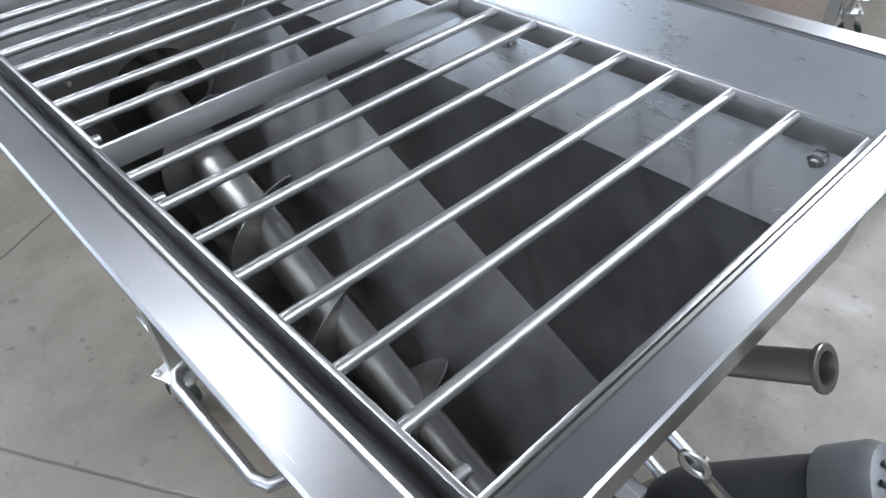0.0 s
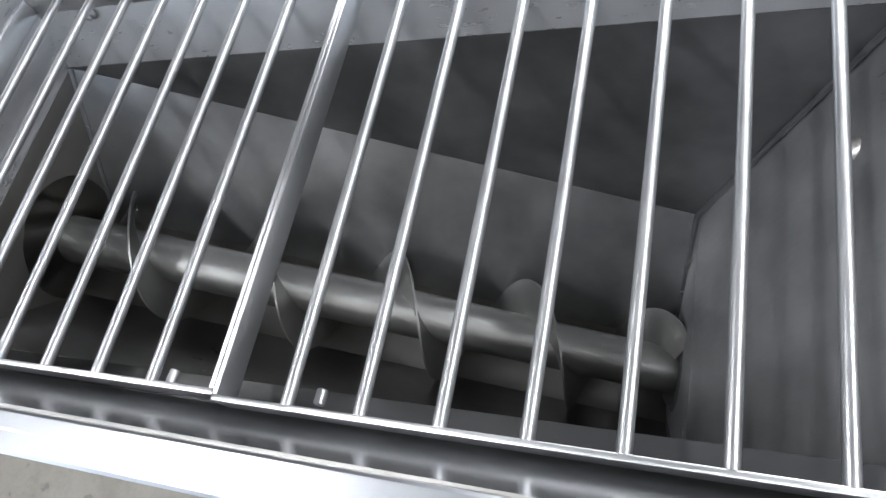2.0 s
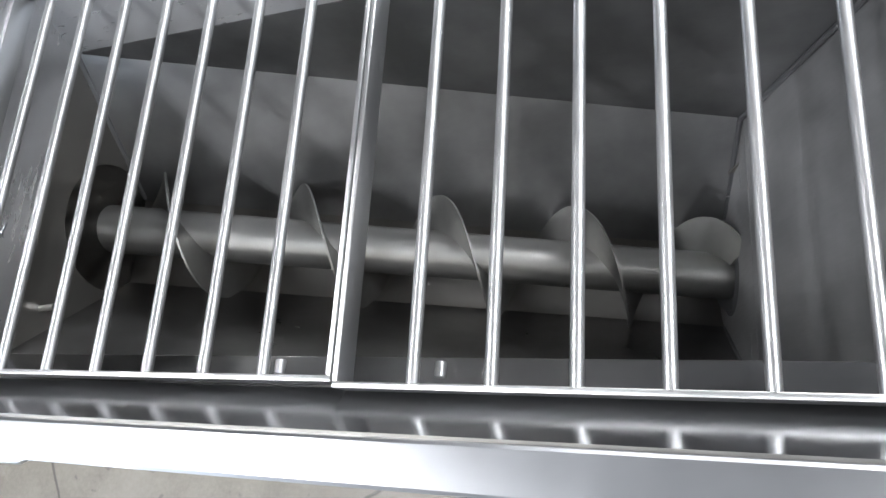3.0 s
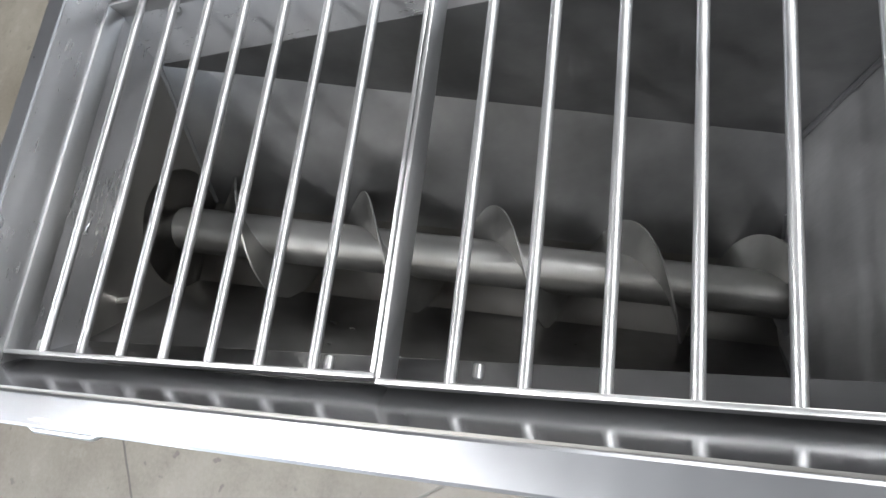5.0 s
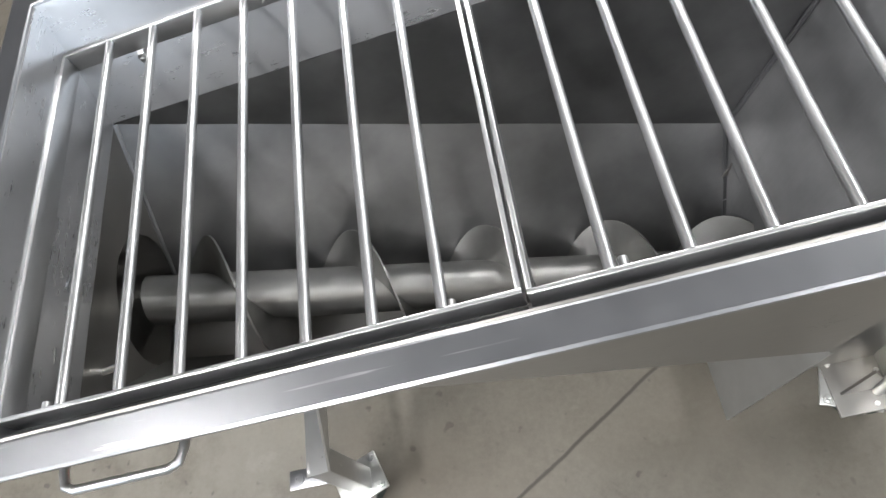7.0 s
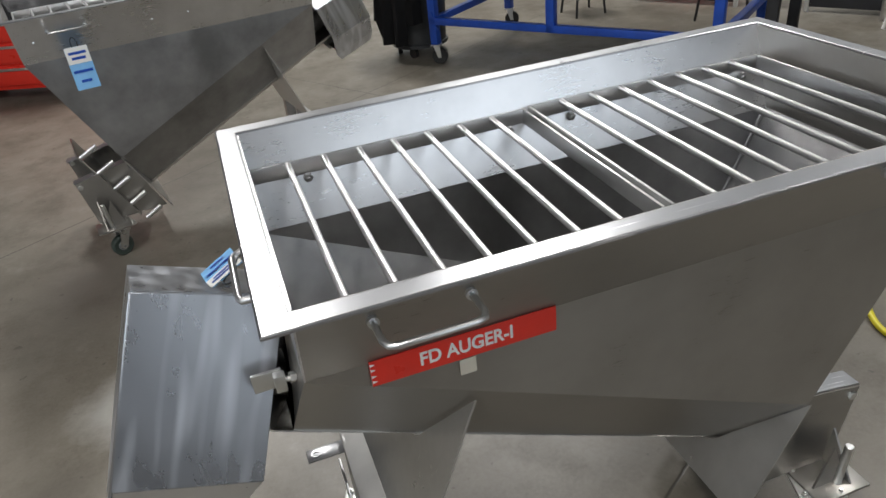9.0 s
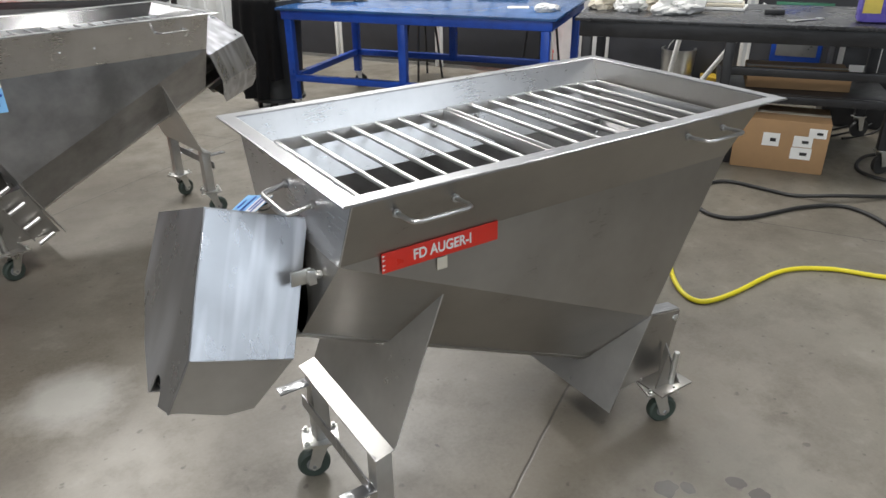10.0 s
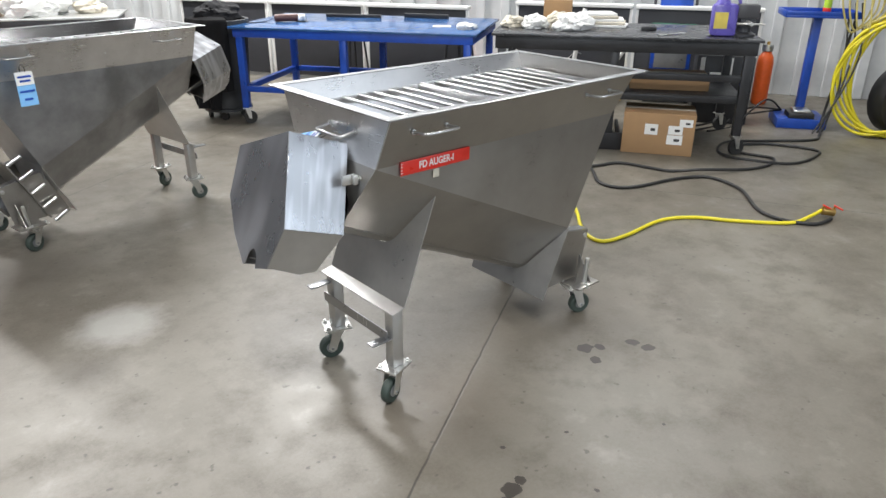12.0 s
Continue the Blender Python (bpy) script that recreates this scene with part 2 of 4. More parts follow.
def tube(points, r, sides=12, bm=None, closed=False):
    """A round bar or hose swept along points."""
    own = bmesh.new()
    pts = [Vector(p) for p in points]
    rings = []
    up = Vector((0, 0, 1))
    n = len(pts)
    for i, p in enumerate(pts):
        if closed:
            d = pts[(i + 1) % n] - pts[i - 1]
        else:
            d = pts[min(i + 1, n - 1)] - pts[max(i - 1, 0)]
        d.normalize()
        a = up - d * up.dot(d)
        if a.length < 0.05:
            a = Vector((1, 0, 0)) - d * d.x
        a.normalize()
        b = d.cross(a)
        up = a
        rings.append([own.verts.new(p + (a * math.cos(t) + b * math.sin(t)) * r) for t in (2 * math.pi * k / sides for k in range(sides))])
    m = len(rings)
    for i in range(m if closed else m - 1):
        A, B = rings[i], rings[(i + 1) % m]
        for k in range(sides):
            own.faces.new((A[k], A[(k + 1) % sides], B[(k + 1) % sides], B[k]))
    if not closed:
        own.faces.new(rings[0][::-1])
        own.faces.new(rings[-1])
    return join(bm, own)


def smooth_path(points, steps=8, closed=False):
    """Catmull-Rom through the points."""
    P = [Vector(p) for p in points]
    out = []
    n = len(P)
    for i in range(n if closed else n - 1):
        p0 = P[i - 1] if (i > 0 or closed) else P[0]
        p1, p2 = P[i], P[(i + 1) % n]
        p3 = P[(i + 2) % n] if (closed or i + 2 < n) else P[-1]
        for k in range(steps):
            t = k / steps
            out.append(0.5 * ((2 * p1) + (p2 - p0) * t + (2 * p0 - 5 * p1 + 4 * p2 - p3) * t * t + (3 * p1 - p0 - 3 * p2 + p3) * t ** 3))
    if not closed:
        out.append(P[-1])
    return out


def lathe(profile, m, sides=28, bm=None):
    """A turned body: (radius, height) pairs about the z axis of m."""
    own = bmesh.new()
    rings = []
    for r, h in profile:
        rings.append([own.verts.new((r * math.cos(2 * math.pi * k / sides), r * math.sin(2 * math.pi * k / sides), h)) for k in range(sides)])
    for A, B in zip(rings, rings[1:]):
        for k in range(sides):
            own.faces.new((A[k], A[(k + 1) % sides], B[(k + 1) % sides], B[k]))
    own.faces.new(rings[0][::-1])
    own.faces.new(rings[-1])
    own.transform(m)
    return join(bm, own)


def along(p0, p1):
    """Pose at p0 whose z axis points at p1."""
    p0, p1 = Vector(p0), Vector(p1)
    return Matrix.Translation(p0) @ (p1 - p0).to_track_quat("Z", "Y").to_matrix().to_4x4()


def rod(p0, p1, r, sides=14, bm=None, chamfer=0.0):
    L = (Vector(p1) - Vector(p0)).length
    c = chamfer
    prof = [(r - c, 0), (r, c), (r, L - c), (r - c, L)] if c else [(r, 0), (r, L)]
    return lathe(prof, along(p0, p1), sides, bm)


# ---- floor, walls, ceiling ----
SHOP = 31.5
ex, ey = math.cos(radians(SHOP - 90)), math.sin(radians(SHOP - 90))
dx, dy = math.cos(radians(SHOP)), math.sin(radians(SHOP))


def shop(a, b, z=0.0, turn=0.0):
    """A pose in the shop's own directions: a along the back wall, b towards it."""
    return Matrix.Translation((a * ex + b * dx, a * ey + b * dy, z)) @ pose(0, 0, 0, 0, 0, SHOP - 90 + turn)


bm = bmesh.new()
bmesh.ops.create_grid(bm, x_segments=2, y_segments=2, size=14)
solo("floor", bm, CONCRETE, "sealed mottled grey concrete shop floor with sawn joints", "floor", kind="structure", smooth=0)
A0, A1, B0, B1, H = -9.0, 5.2, -7.5, 6.1, 5.4
W0, W1 = 1.6, 4.6                     # sill and head of the windows
WA = (-3.2, 3.0)                      # south window, along the wall
EB, E0, E1 = (-3.0, 0.9), 1.0, 4.4    # east window, along the wall, sill and head
bm = box(A1, A1 + 0.2, B0, EB[0], 0, H, m=shop(0, 0))
box(A1, A1 + 0.2, EB[1], B1, 0, H, m=shop(0, 0), bm=bm)
box(A1, A1 + 0.2, EB[0], EB[1], 0, E0, m=shop(0, 0), bm=bm)
box(A1, A1 + 0.2, EB[0], EB[1], E1, H, m=shop(0, 0), bm=bm)
solo("wall_east", bm, PANEL_WALL, "plain dark grey metal-clad shop wall with a wide window", "wall", kind="structure", smooth=0)
win = thing("window_2", "wide daylit shop window with slim white mullions", "window", tuple(shop(A1, 0).translation), kind="structure")
for k in range(5):
    y = EB[0] + (EB[1] - EB[0] - 0.05) * k / 4
    part("mullion", box(A1 + 0.06, A1 + 0.14, y, y + 0.05, E0, E1, 0.004, shop(0, 0)), WHITE, win)
for z in (E0, (E0 + E1) / 2, E1 - 0.05):
    part("rail", box(A1 + 0.065, A1 + 0.135, EB[0] + 0.05, EB[1] - 0.05, z, z + 0.05, 0.004, shop(0, 0)), WHITE, win)
window_light(shop(A1 + 0.16, (EB[0] + EB[1]) / 2, (E0 + E1) / 2) @ pose(0, 0, 0, 0, 90, 0), E1 - E0, EB[1] - EB[0], 105.0)
solo("wall_west", box(A0 - 0.2, A0, B0, B1, 0, H, m=shop(0, 0)), PANEL_WALL, "plain dark grey metal-clad shop wall", "wall", kind="structure", smooth=0)
bm = box(A0, WA[0], B0 - 0.2, B0, 0, H, m=shop(0, 0))
box(WA[1], A1, B0 - 0.2, B0, 0, H, m=shop(0, 0), bm=bm)
box(WA[0], WA[1], B0 - 0.2, B0, 0, W0, m=shop(0, 0), bm=bm)
box(WA[0], WA[1], B0 - 0.2, B0, W1, H, m=shop(0, 0), bm=bm)
solo("wall_south", bm, PANEL_WALL, "plain dark grey metal-clad shop wall with a wide window", "wall", kind="structure", smooth=0)
win = thing("window_1", "wide daylit shop window with slim white mullions", "window", tuple(shop(0, B0).translation), kind="structure")
for k in range(5):
    x = WA[0] + (WA[1] - WA[0] - 0.05) * k / 4
    part("mullion", box(x, x + 0.05, B0 - 0.14, B0 - 0.06, W0, W1, 0.004, shop(0, 0)), WHITE, win)
for z in (W0, (W0 + W1) / 2, W1 - 0.05):
    part("rail", box(WA[0] + 0.05, WA[1] - 0.05, B0 - 0.135, B0 - 0.065, z, z + 0.05, 0.004, shop(0, 0)), WHITE, win)
window_light(shop((WA[0] + WA[1]) / 2, B0 - 0.16, (W0 + W1) / 2) @ pose(0, 0, 0, 90, 0, 0), WA[1] - WA[0], W1 - W0, 190.0)
bm = box(A0, A1, B1 + 0.06, B1 + 0.2, 0, H, m=shop(0, 0))
k = A0
while k < A1:
    box(k, k + 0.11, B1, B1 + 0.058, 0, H, 0.012, shop(0, 0), bm)
    k += 0.3
solo("wall_north", bm, WALL, "ribbed light grey metal-clad back wall", "wall", kind="structure", smooth=0)
bm = box(A0, A1, B0, B1, H, H + 0.15, m=shop(0, 0))
k = B0 + 0.8
while k < B1:
    box(A0, A1, k, k + 0.12, H - 0.22, H, m=shop(0, 0), bm=bm)
    k += 2.2
solo("ceiling", bm, CEIL, "grey painted shop ceiling with steel beams", "ceiling", kind="structure", smooth=0)
for lx, ly, _ in LAMPS:
    t = thing("ceiling_light", "white rectangular shop ceiling light fitting, lit", "ceiling light", (lx, ly, 5.2), "ceiling lights")
    part("housing", box(-1.04, 1.04, -0.18, 0.18, 5.2, 5.26, 0.01, pose(lx, ly, 0, 0, 0, 100)), WHITE, t)
    for s in (-0.8, 0.8):
        q = pose(lx, ly, 0, 0, 0, 100) @ Vector((s, 0, 0))
        part("hanger", rod((q.x, q.y, 5.255), (q.x, q.y, 5.41), 0.006, 8), ZINC, t)

# ---- auger hopper ----
YC = 0.275
ZR, ZF = 1.112, 0.925          # rim and fold heights
XL, XR = -0.605, 0.632         # rim inside
YN, YF = -0.057, 0.597
FXL, FXR, FYN, FYF = -0.608, 0.622, 0.03, 0.52   # fold
SLOPE = 0.463


def axis_z(x):
    return 0.326 + SLOPE * (0.305 - x)


def end_x(z):
    """The sloping end plate."""
    return FXR - 0.478 * (ZF - z) if z > 0.455 else 0.3973 - 0.2 * (0.455 - z)


def rear_x(z):
    """The rear saddle, which leans as the end plate's upper part does."""
    return FXR + 0.004 - 0.485 * (ZF - z)


def left_x(z):
    return FXL - 0.16 * (ZF - z)


def saddle_x(z):
    return -0.502 + 0.396 * (z - 0.385)


def caster(parent, x, y, turn):
    """Swivel caster under a leg, with its bolted top plate, fork, wheel and brake."""
    m = pose(x, y, 0, 0, 0, turn)
    R = 0.05
    p = part("caster", box(-0.055, 0.055, -0.045, 0.045, 0.138, 0.146, 0.002, m), ZINC, parent, "bright zinc-plated swivel caster")
    bm = None
    for s in (-1, 1):
        bm = plate([m @ Vector(q) for q in ((-0.02, s * 0.024, 0.125), (0.025, s * 0.024, 0.125), (0.045, s * 0.024, 0.05), (0.028, s * 0.024, 0.035), (0.012, s * 0.024, 0.045))], 0.003 * s, bm=bm)
    box(-0.025, 0.03, -0.025, 0.025, 0.118, 0.126, 0.001, m, bm)
    rod(m @ Vector((0, 0, 0.12)), m @ Vector((0, 0, 0.14)), 0.026, 16, bm)
    part("fork", bm, ZINC, p)
    wm = m @ pose(0.028, -0.016, R, -90, 0, 0)
    wheel = part("wheel", lathe([(0.022, 0.002), (R - 0.008, -0.001), (R - 0.002, 0.003), (R, 0.010), (R, 0.022), (R - 0.002, 0.029), (R - 0.008, 0.033), (0.022, 0.030)], wm, 28), RUBBER, p, "dark green rubber wheel")
    bm = lathe([(0.008, -0.004), (0.023, -0.001), (0.023, 0.033), (0.008, 0.036)], wm, 20)
    rod(wm @ Vector((0, 0, -0.014)), wm @ Vector((0, 0, 0.046)), 0.006, 10, bm)
    part("hub", bm, MOTOR, p)
    for sx in (-1, 1):
        for sy in (-1, 1):
            part("bolt", lathe([(0.009, 0), (0.009, 0.007), (0.005, 0.008), (0.005, 0.014)], m @ pose(sx * 0.042, sy * 0.033, 0.146), 6), ZINC, p)
    return p


def handle(parent, a, b, out, r=0.006):
    """A bent round-bar handle: two feet on the sheet and a bar that stands off."""
    a, b, out = Vector(a), Vector(b), Vector(out)
    e = (b - a).normalized() * 0.016
    mid = [a, a + out * 0.72, a + out * 0.93 + e * 0.3, a + out + e, b + out - e, b + out * 0.93 - e * 0.3, b + out * 0.72, b]
    bm = tube(mid, r, 12)
    for p in (a, b):
        rod(p - out.normalized() * 0.002, p + out.normalized() * 0.006, r * 1.7, 14, bm)
    return part("handle", bm, STEEL_ROD, parent, "bent round-bar stainless handle")


def line_inside(panel_ob, lining):
    """The face of a near panel that looks into the hopper gets its own lining: polish on the collar, painted shade
    below.
    """
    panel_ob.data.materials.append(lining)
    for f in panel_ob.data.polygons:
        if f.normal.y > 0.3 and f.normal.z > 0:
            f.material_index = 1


def hopper():
    t = thing("auger_hopper", "brushed stainless steel inclined auger hopper on swivel casters", "hopper", (0, YC, 0), "auger hoppers")
    T = 0.003
    # rim: four mitred flange strips with a turned-down lip
    W = 0.04
    OX0, OX1, OY0, OY1 = XL - W, XR + 0.034, YN - W, YF + W
    inn = [(XL, YN), (XR, YN), (XR, YF), (XL, YF)]
    out = [(OX0, OY0), (OX1, OY0), (OX1, OY1), (OX0, OY1)]
    for i in range(4):
        j = (i + 1) % 4
        bm = bmesh.new()
        n = Vector((0, 0, 0))
        d = (Vector((*out[j], 0)) - Vector((*out[i], 0))).normalized()
        o = Vector((d.y, -d.x, 0))
        prof = [(0.0, -0.004), (0.0012, -0.0012), (0.004, 0.0), (W - 0.003, 0.0), (W, -0.0015), (W, -0.005), (W - 0.003, -0.005), (0.006, -0.005), (0.002, -0.008)]
        rings = []
        for (ci, co) in ((inn[i], out[i]), (inn[j], out[j])):
            a, b = Vector((*ci, ZR)), Vector((*co, ZR))
            rings.append([bm.verts.new(a + (b - a) * (u / W) + Vector((0, 0, v))) for u, v in prof])
        for k in range(len(prof)):
            l = (k + 1) % len(prof)
            bm.faces.new((rings[0][k], rings[0][l], rings[1][l], rings[1][k]))
        bm.faces.new(rings[0])
        bm.faces.new(rings[1][::-1])
        part("rim_flange", bm, STEEL_RIM, t, "scratched bright rim flange", smooth=12)
    # flared collar: four panels, the far and left ones in the lit copy of the steel
    top = [(XL, YN, ZR - 0.004), (XR, YN, ZR - 0.004), (XR, YF, ZR - 0.004), (XL, YF, ZR - 0.004)]
    fold = [(FXL, FYN, ZF), (FXR, FYN, ZF), (FXR, FYF, ZF), (FXL, FYF, ZF)]
    for i in range(4):
        j = (i + 1) % 4
        panel_ob = part("collar_panel", plate([top[i], top[j], fold[j], fold[i]], T), STEEL if i in (0, 1) else STEEL_COLLAR_LIT, t)
        if i == 0:
            line_inside(panel_ob, STEEL_POLISHED)
    # triangular upright sides
    zr = 0.455
    xr = end_x(zr)
    NR, FR = (xr, 0.038, zr), (xr, 2 * YC - 0.038, zr)
    part("side_panel", plate([fold[0], fold[1], NR], T), STEEL, t)
    part("side_panel", plate([fold[2], fold[3], FR], T), STEEL_IN, t)
    # lower sloping panels down to the trough
    R = 0.109
    c, s = math.cos(radians(42)) * R, math.sin(radians(42)) * R
    zt = 0.235
    xt = end_x(zt)
    zl = 0.70
    xl = left_x(zl)
    TN, TF = (xt, YC - c, axis_z(xt) - s), (xt, YC + c, axis_z(xt) - s)
    LN, LF = (xl, YC - c, axis_z(xl) - s), (xl, YC + c, axis_z(xl) - s)
    line_inside(part("lower_panel", plate([fold[0], NR, TN, LN], T), STEEL, t), STEEL_SHADED)
    part("lower_panel", plate([fold[3], LF, TF, FR], T), STEEL_IN, t)
    bm = bmesh.new()
    rows = []
    for rad in (R, R + T):
        for x in (xt - 0.001, xl - 0.16):
            rows.append([bm.verts.new((x, YC + rad * math.cos(radians(a)), axis_z(x) + rad * math.sin(radians(a)))) for a in [222 + 96 * k / 20 for k in range(21)]])
    for k in range(20):
        bm.faces.new((rows[0][k], rows[0][k + 1], rows[1][k + 1], rows[1][k]))
        bm.faces.new((rows[2][k], rows[3][k], rows[3][k + 1], rows[2][k + 1]))
    for k in (0, 20):
        bm.faces.new((rows[0][k], rows[1][k], rows[3][k], rows[2][k]))
    for k in range(20):
        bm.faces.new((rows[0][k], rows[2][k], rows[2][k + 1], rows[0][k + 1]))
        bm.faces.new((rows[1][k], rows[1][k + 1], rows[3][k + 1], rows[3][k]))
    part("trough", bm, STEEL, t)
    # discharge end plate, cut out round the screw
    zc = axis_z(xl)
    arc = [(YC + R * math.cos(radians(a)), zc + R * math.sin(radians(a))) for a in range(-42, 223, 12)]
    pts = [(FYN, ZF), (FYF, ZF)] + arc
    part("discharge_plate", plate([(left_x(z), y, z) for y, z in pts], -T), STEEL, t)
    # drive end plate, which goes on below as the rear leg
    def ep(y, z):
        return (end_x(z), y, z)
    part("end_plate", plate([ep(FYN, ZF), ep(0.038, zr), ep(0.512, zr), ep(FYF, ZF)][::-1], 0.004), STEEL_END, t)
    low = [(YC + R * math.cos(radians(a)), axis_z(xt) + R * math.sin(radians(a))) for a in range(318, 221, -8)]
    part("end_plate", plate([ep(y, z) for y, z in [(0.512, zr), (0.038, zr)][::-1] + low][::-1], -0.004), STEEL_END, t)
    # rear saddle, cut out round the trough
    cut = []
    for a in range(200, 341, 14):
        rr = R + 0.006
        z = 0.25
        for _ in range(8):
            z = axis_z(rear_x(z)) + rr * math.sin(radians(a))
        cut.append((YC + rr * math.cos(radians(a)), z))
    pts = [(0.034, zr + 0.002), (0.030, 0.156), (0.484, 0.156), (0.516, zr + 0.002)] + cut[::-1]
    part("rear_saddle", plate([(rear_x(z), y, z) for y, z in pts], 0.004), STEEL_LEG, t)
    # weld beads along the inside seams
    inset = Vector((-0.009, 0, 0.002))
    for pts in ([Vector(ep(FYF - 0.005, ZF)) + inset, Vector(ep(0.507, zr)) + inset, (xt - 0.004, YC + c, axis_z(xt) - s + 0.004)],
                [Vector(ep(FYN + 0.005, ZF)) + inset, Vector(ep(0.043, zr)) + inset, (xt - 0.004, YC - c, axis_z(xt) - s + 0.004)],
                [(FXL + 0.004, FYF - 0.004, ZF), (xl + 0.004, YC + c, axis_z(xl) - s + 0.004)]):
        part("weld_bead", tube(pts, 0.0045, 8), STEEL_RIM, t)
    # screw
    a0, a1 = Vector((end_x(0.30) + 0.0, YC, axis_z(end_x(0.30)))), Vector((-0.80, YC, axis_z(-0.80)))
    ux = (a1 - a0).normalized()
    up = Vector((-ux.z, 0, ux.x)) * (1 if ux.x > 0 else -1)
    far = Vector((0, 1, 0))
    L = (a1 - a0).length
    auger = part("auger", rod(a0 - ux * 0.01, a1, 0.0415, 36), STEEL_AUGER, t, "dull stainless screw shaft")
    bm = bmesh.new()
    pitch, ro = 0.24, 0.105
    prev = None
    steps = int(L / pitch * 40)
    for i in range(steps + 1):
        d = 0.02 + (L - 0.03) * i / steps
        th = 2 * math.pi * d / pitch + PHASE
        rad = up * math.cos(th) + far * math.sin(th)
        ring = []
        for rr, w in ((0.0405, -0.003), (ro, -0.0018), (ro, 0.0018), (0.0405, 0.003)):
            ring.append(bm.verts.new(a0 + ux * (d + w) + rad * rr))
        if prev:
            for k in range(4):
                l = (k + 1) % 4
                bm.faces.new((prev[k], prev[l], ring[l], ring[k]))
        else:
            bm.faces.new(ring)
        prev = ring
    bm.faces.new(prev[::-1])
    part("flight", bm, STEEL_AUGER, auger, "thin stainless screw flight")
    e0 = Vector((-1, 0, 0.2)).normalized()
    # flat dark disc stands in for the shaded opening round the shaft
    part("seal_recess", lathe([(0.042, 0.001), (0.097, 0.001), (0.097, 0.004), (0.042, 0.005)], along(a0, a0 + e0), 36), DARK, t, "dark disc standing in for the shaded hole round the screw shaft")
    part("shaft_seal", lathe([(0.042, 0), (0.062, 0), (0.062, 0.004), (0.042, 0.006)], along(a0 + ux * 0.002, a0 + ux * 0.1), 28), STEEL_RIM, t)
    # grate studs and bolts
    for x in (-0.565, -0.079, 0.097, 0.565):
        part("stud", rod((x, 0.001, 1.019), (x, 0.016, 1.018), 0.0055, 12, chamfer=0.001), STEEL_ROD, t)
    for x in (-0.49, -0.045, 0.105, 0.56):
        bm = rod((x, 0.5565, 1.010), (x, 0.536, 1.006), 0.005, 10)
        lathe([(0.010, 0), (0.010, 0.008), (0.006, 0.010)], along((x, 0.550, 1.009), (x, 0.536, 1.006)), 6, bm)
        part("bolt", bm, STEEL_ROD, t)
    # handles
    nrm = Vector((0, -0.069, 0.004))
    for x in (-0.503, 0.36):
        handle(t, (x, -0.0318, 1.043), (x + 0.14, -0.0318, 1.043), nrm, 0.0052)
    for x in (-0.475, 0.36):
        handle(t, (x, 0.5765, 1.043), (x + 0.14, 0.5765, 1.043), Vector((0, 0.069, 0.004)), 0.0052)
    handle(t, (FXL - 0.001, 0.135, 1.03), (FXL - 0.001, 0.285, 1.03), (-0.058, 0, -0.012))
    # discharge hood: a folded prism whose open bottom end is notched for the outlet
    HE = Vector((0.212, 0.0, -0.077))

    def hp(y, z, u=0.0):
        """A point of the hood's outer face at (y, z), moved by u towards the hull."""
        return Vector((-0.814 + 0.4117 * (z - 1.05) - 0.012 * (y - 0.195), y, z)) + HE * u
    ring = [(0.195, 1.05), (0.462, 0.955), (0.445, 0.80), (0.352, 0.698), (0.256, 0.632), (0.117, 0.658), (0.083, 0.788)]
    notch = [(0.216 + 0.032 * math.cos(radians(a)), 0.638 + 0.052 * math.sin(radians(a))) for a in range(0, 181, 15)]
    hood = part("discharge_hood", plate([hp(*ring[0]), hp(*ring[6]), hp(*ring[6], 1), hp(*ring[0], 1)][::-1], -T, 0.001), STEEL_HOOD, t, "buffed stainless discharge hood")
    part("hood_front", plate([hp(*q) for q in ring[:5] + notch + ring[5:]], -T), STEEL_HOOD, hood)
    part("hood_top", plate([hp(*ring[0]), hp(*ring[0], 1), hp(*ring[1], 1), hp(*ring[1])], T), STEEL_HOOD, hood)
    for a, b in ((1, 2), (2, 3), (3, 4)):
        part("hood_side", plate([hp(*ring[a]), hp(*ring[a], 1), hp(*ring[b], 0.85 if b == 4 else 1), hp(*ring[b])], T), STEEL_HOOD, hood)
    part("hood_bottom", plate([hp(*ring[6]), hp(*ring[6], 1), hp(*ring[5], 0.82), hp(0.118, 0.645, 0.55), hp(*ring[5], 0.12), hp(*ring[5])], T), STEEL_LEG, hood)
    lift = Vector((0, 0, 0.02))
    part("outlet_plate", plate([hp(*ring[5], 0.1) + lift, hp(*ring[5], 0.82) + lift, hp(*ring[4], 0.82) + lift, hp(*ring[4], 0.1) + lift], T), STEEL, hood)
    part("hood_edge", tube([hp(*ring[0]), hp(*ring[6]), hp(*ring[5])], 0.003, 8), STEEL_RIM, hood)
    part("hood_edge", tube([hp(*ring[6], 0.02), hp(*ring[6], 1)], 0.0025, 8), STEEL_RIM, hood)
    part("hood_edge", tube([hp(*ring[0], 0.02), hp(*ring[0], 1)], 0.0025, 8), STEEL_RIM, hood)
    # hood latch: a folded clip with a knob
    cx, cz = -0.648, 0.882
    clip = part("hood_clip", box(cx - 0.035, cx + 0.012, 0.110, 0.117, cz - 0.017, cz + 0.017, 0.0015), ZINC, t, "bright folded hood clip")
    bm = box(cx - 0.002, cx + 0.016, 0.094, 0.110, cz - 0.016, cz + 0.016, 0.002)
    part("clip_block", bm, ZINC, clip)
    bm = rod((cx + 0.014, 0.104, cz), (cx + 0.06, 0.112, cz - 0.006), 0.005, 10)
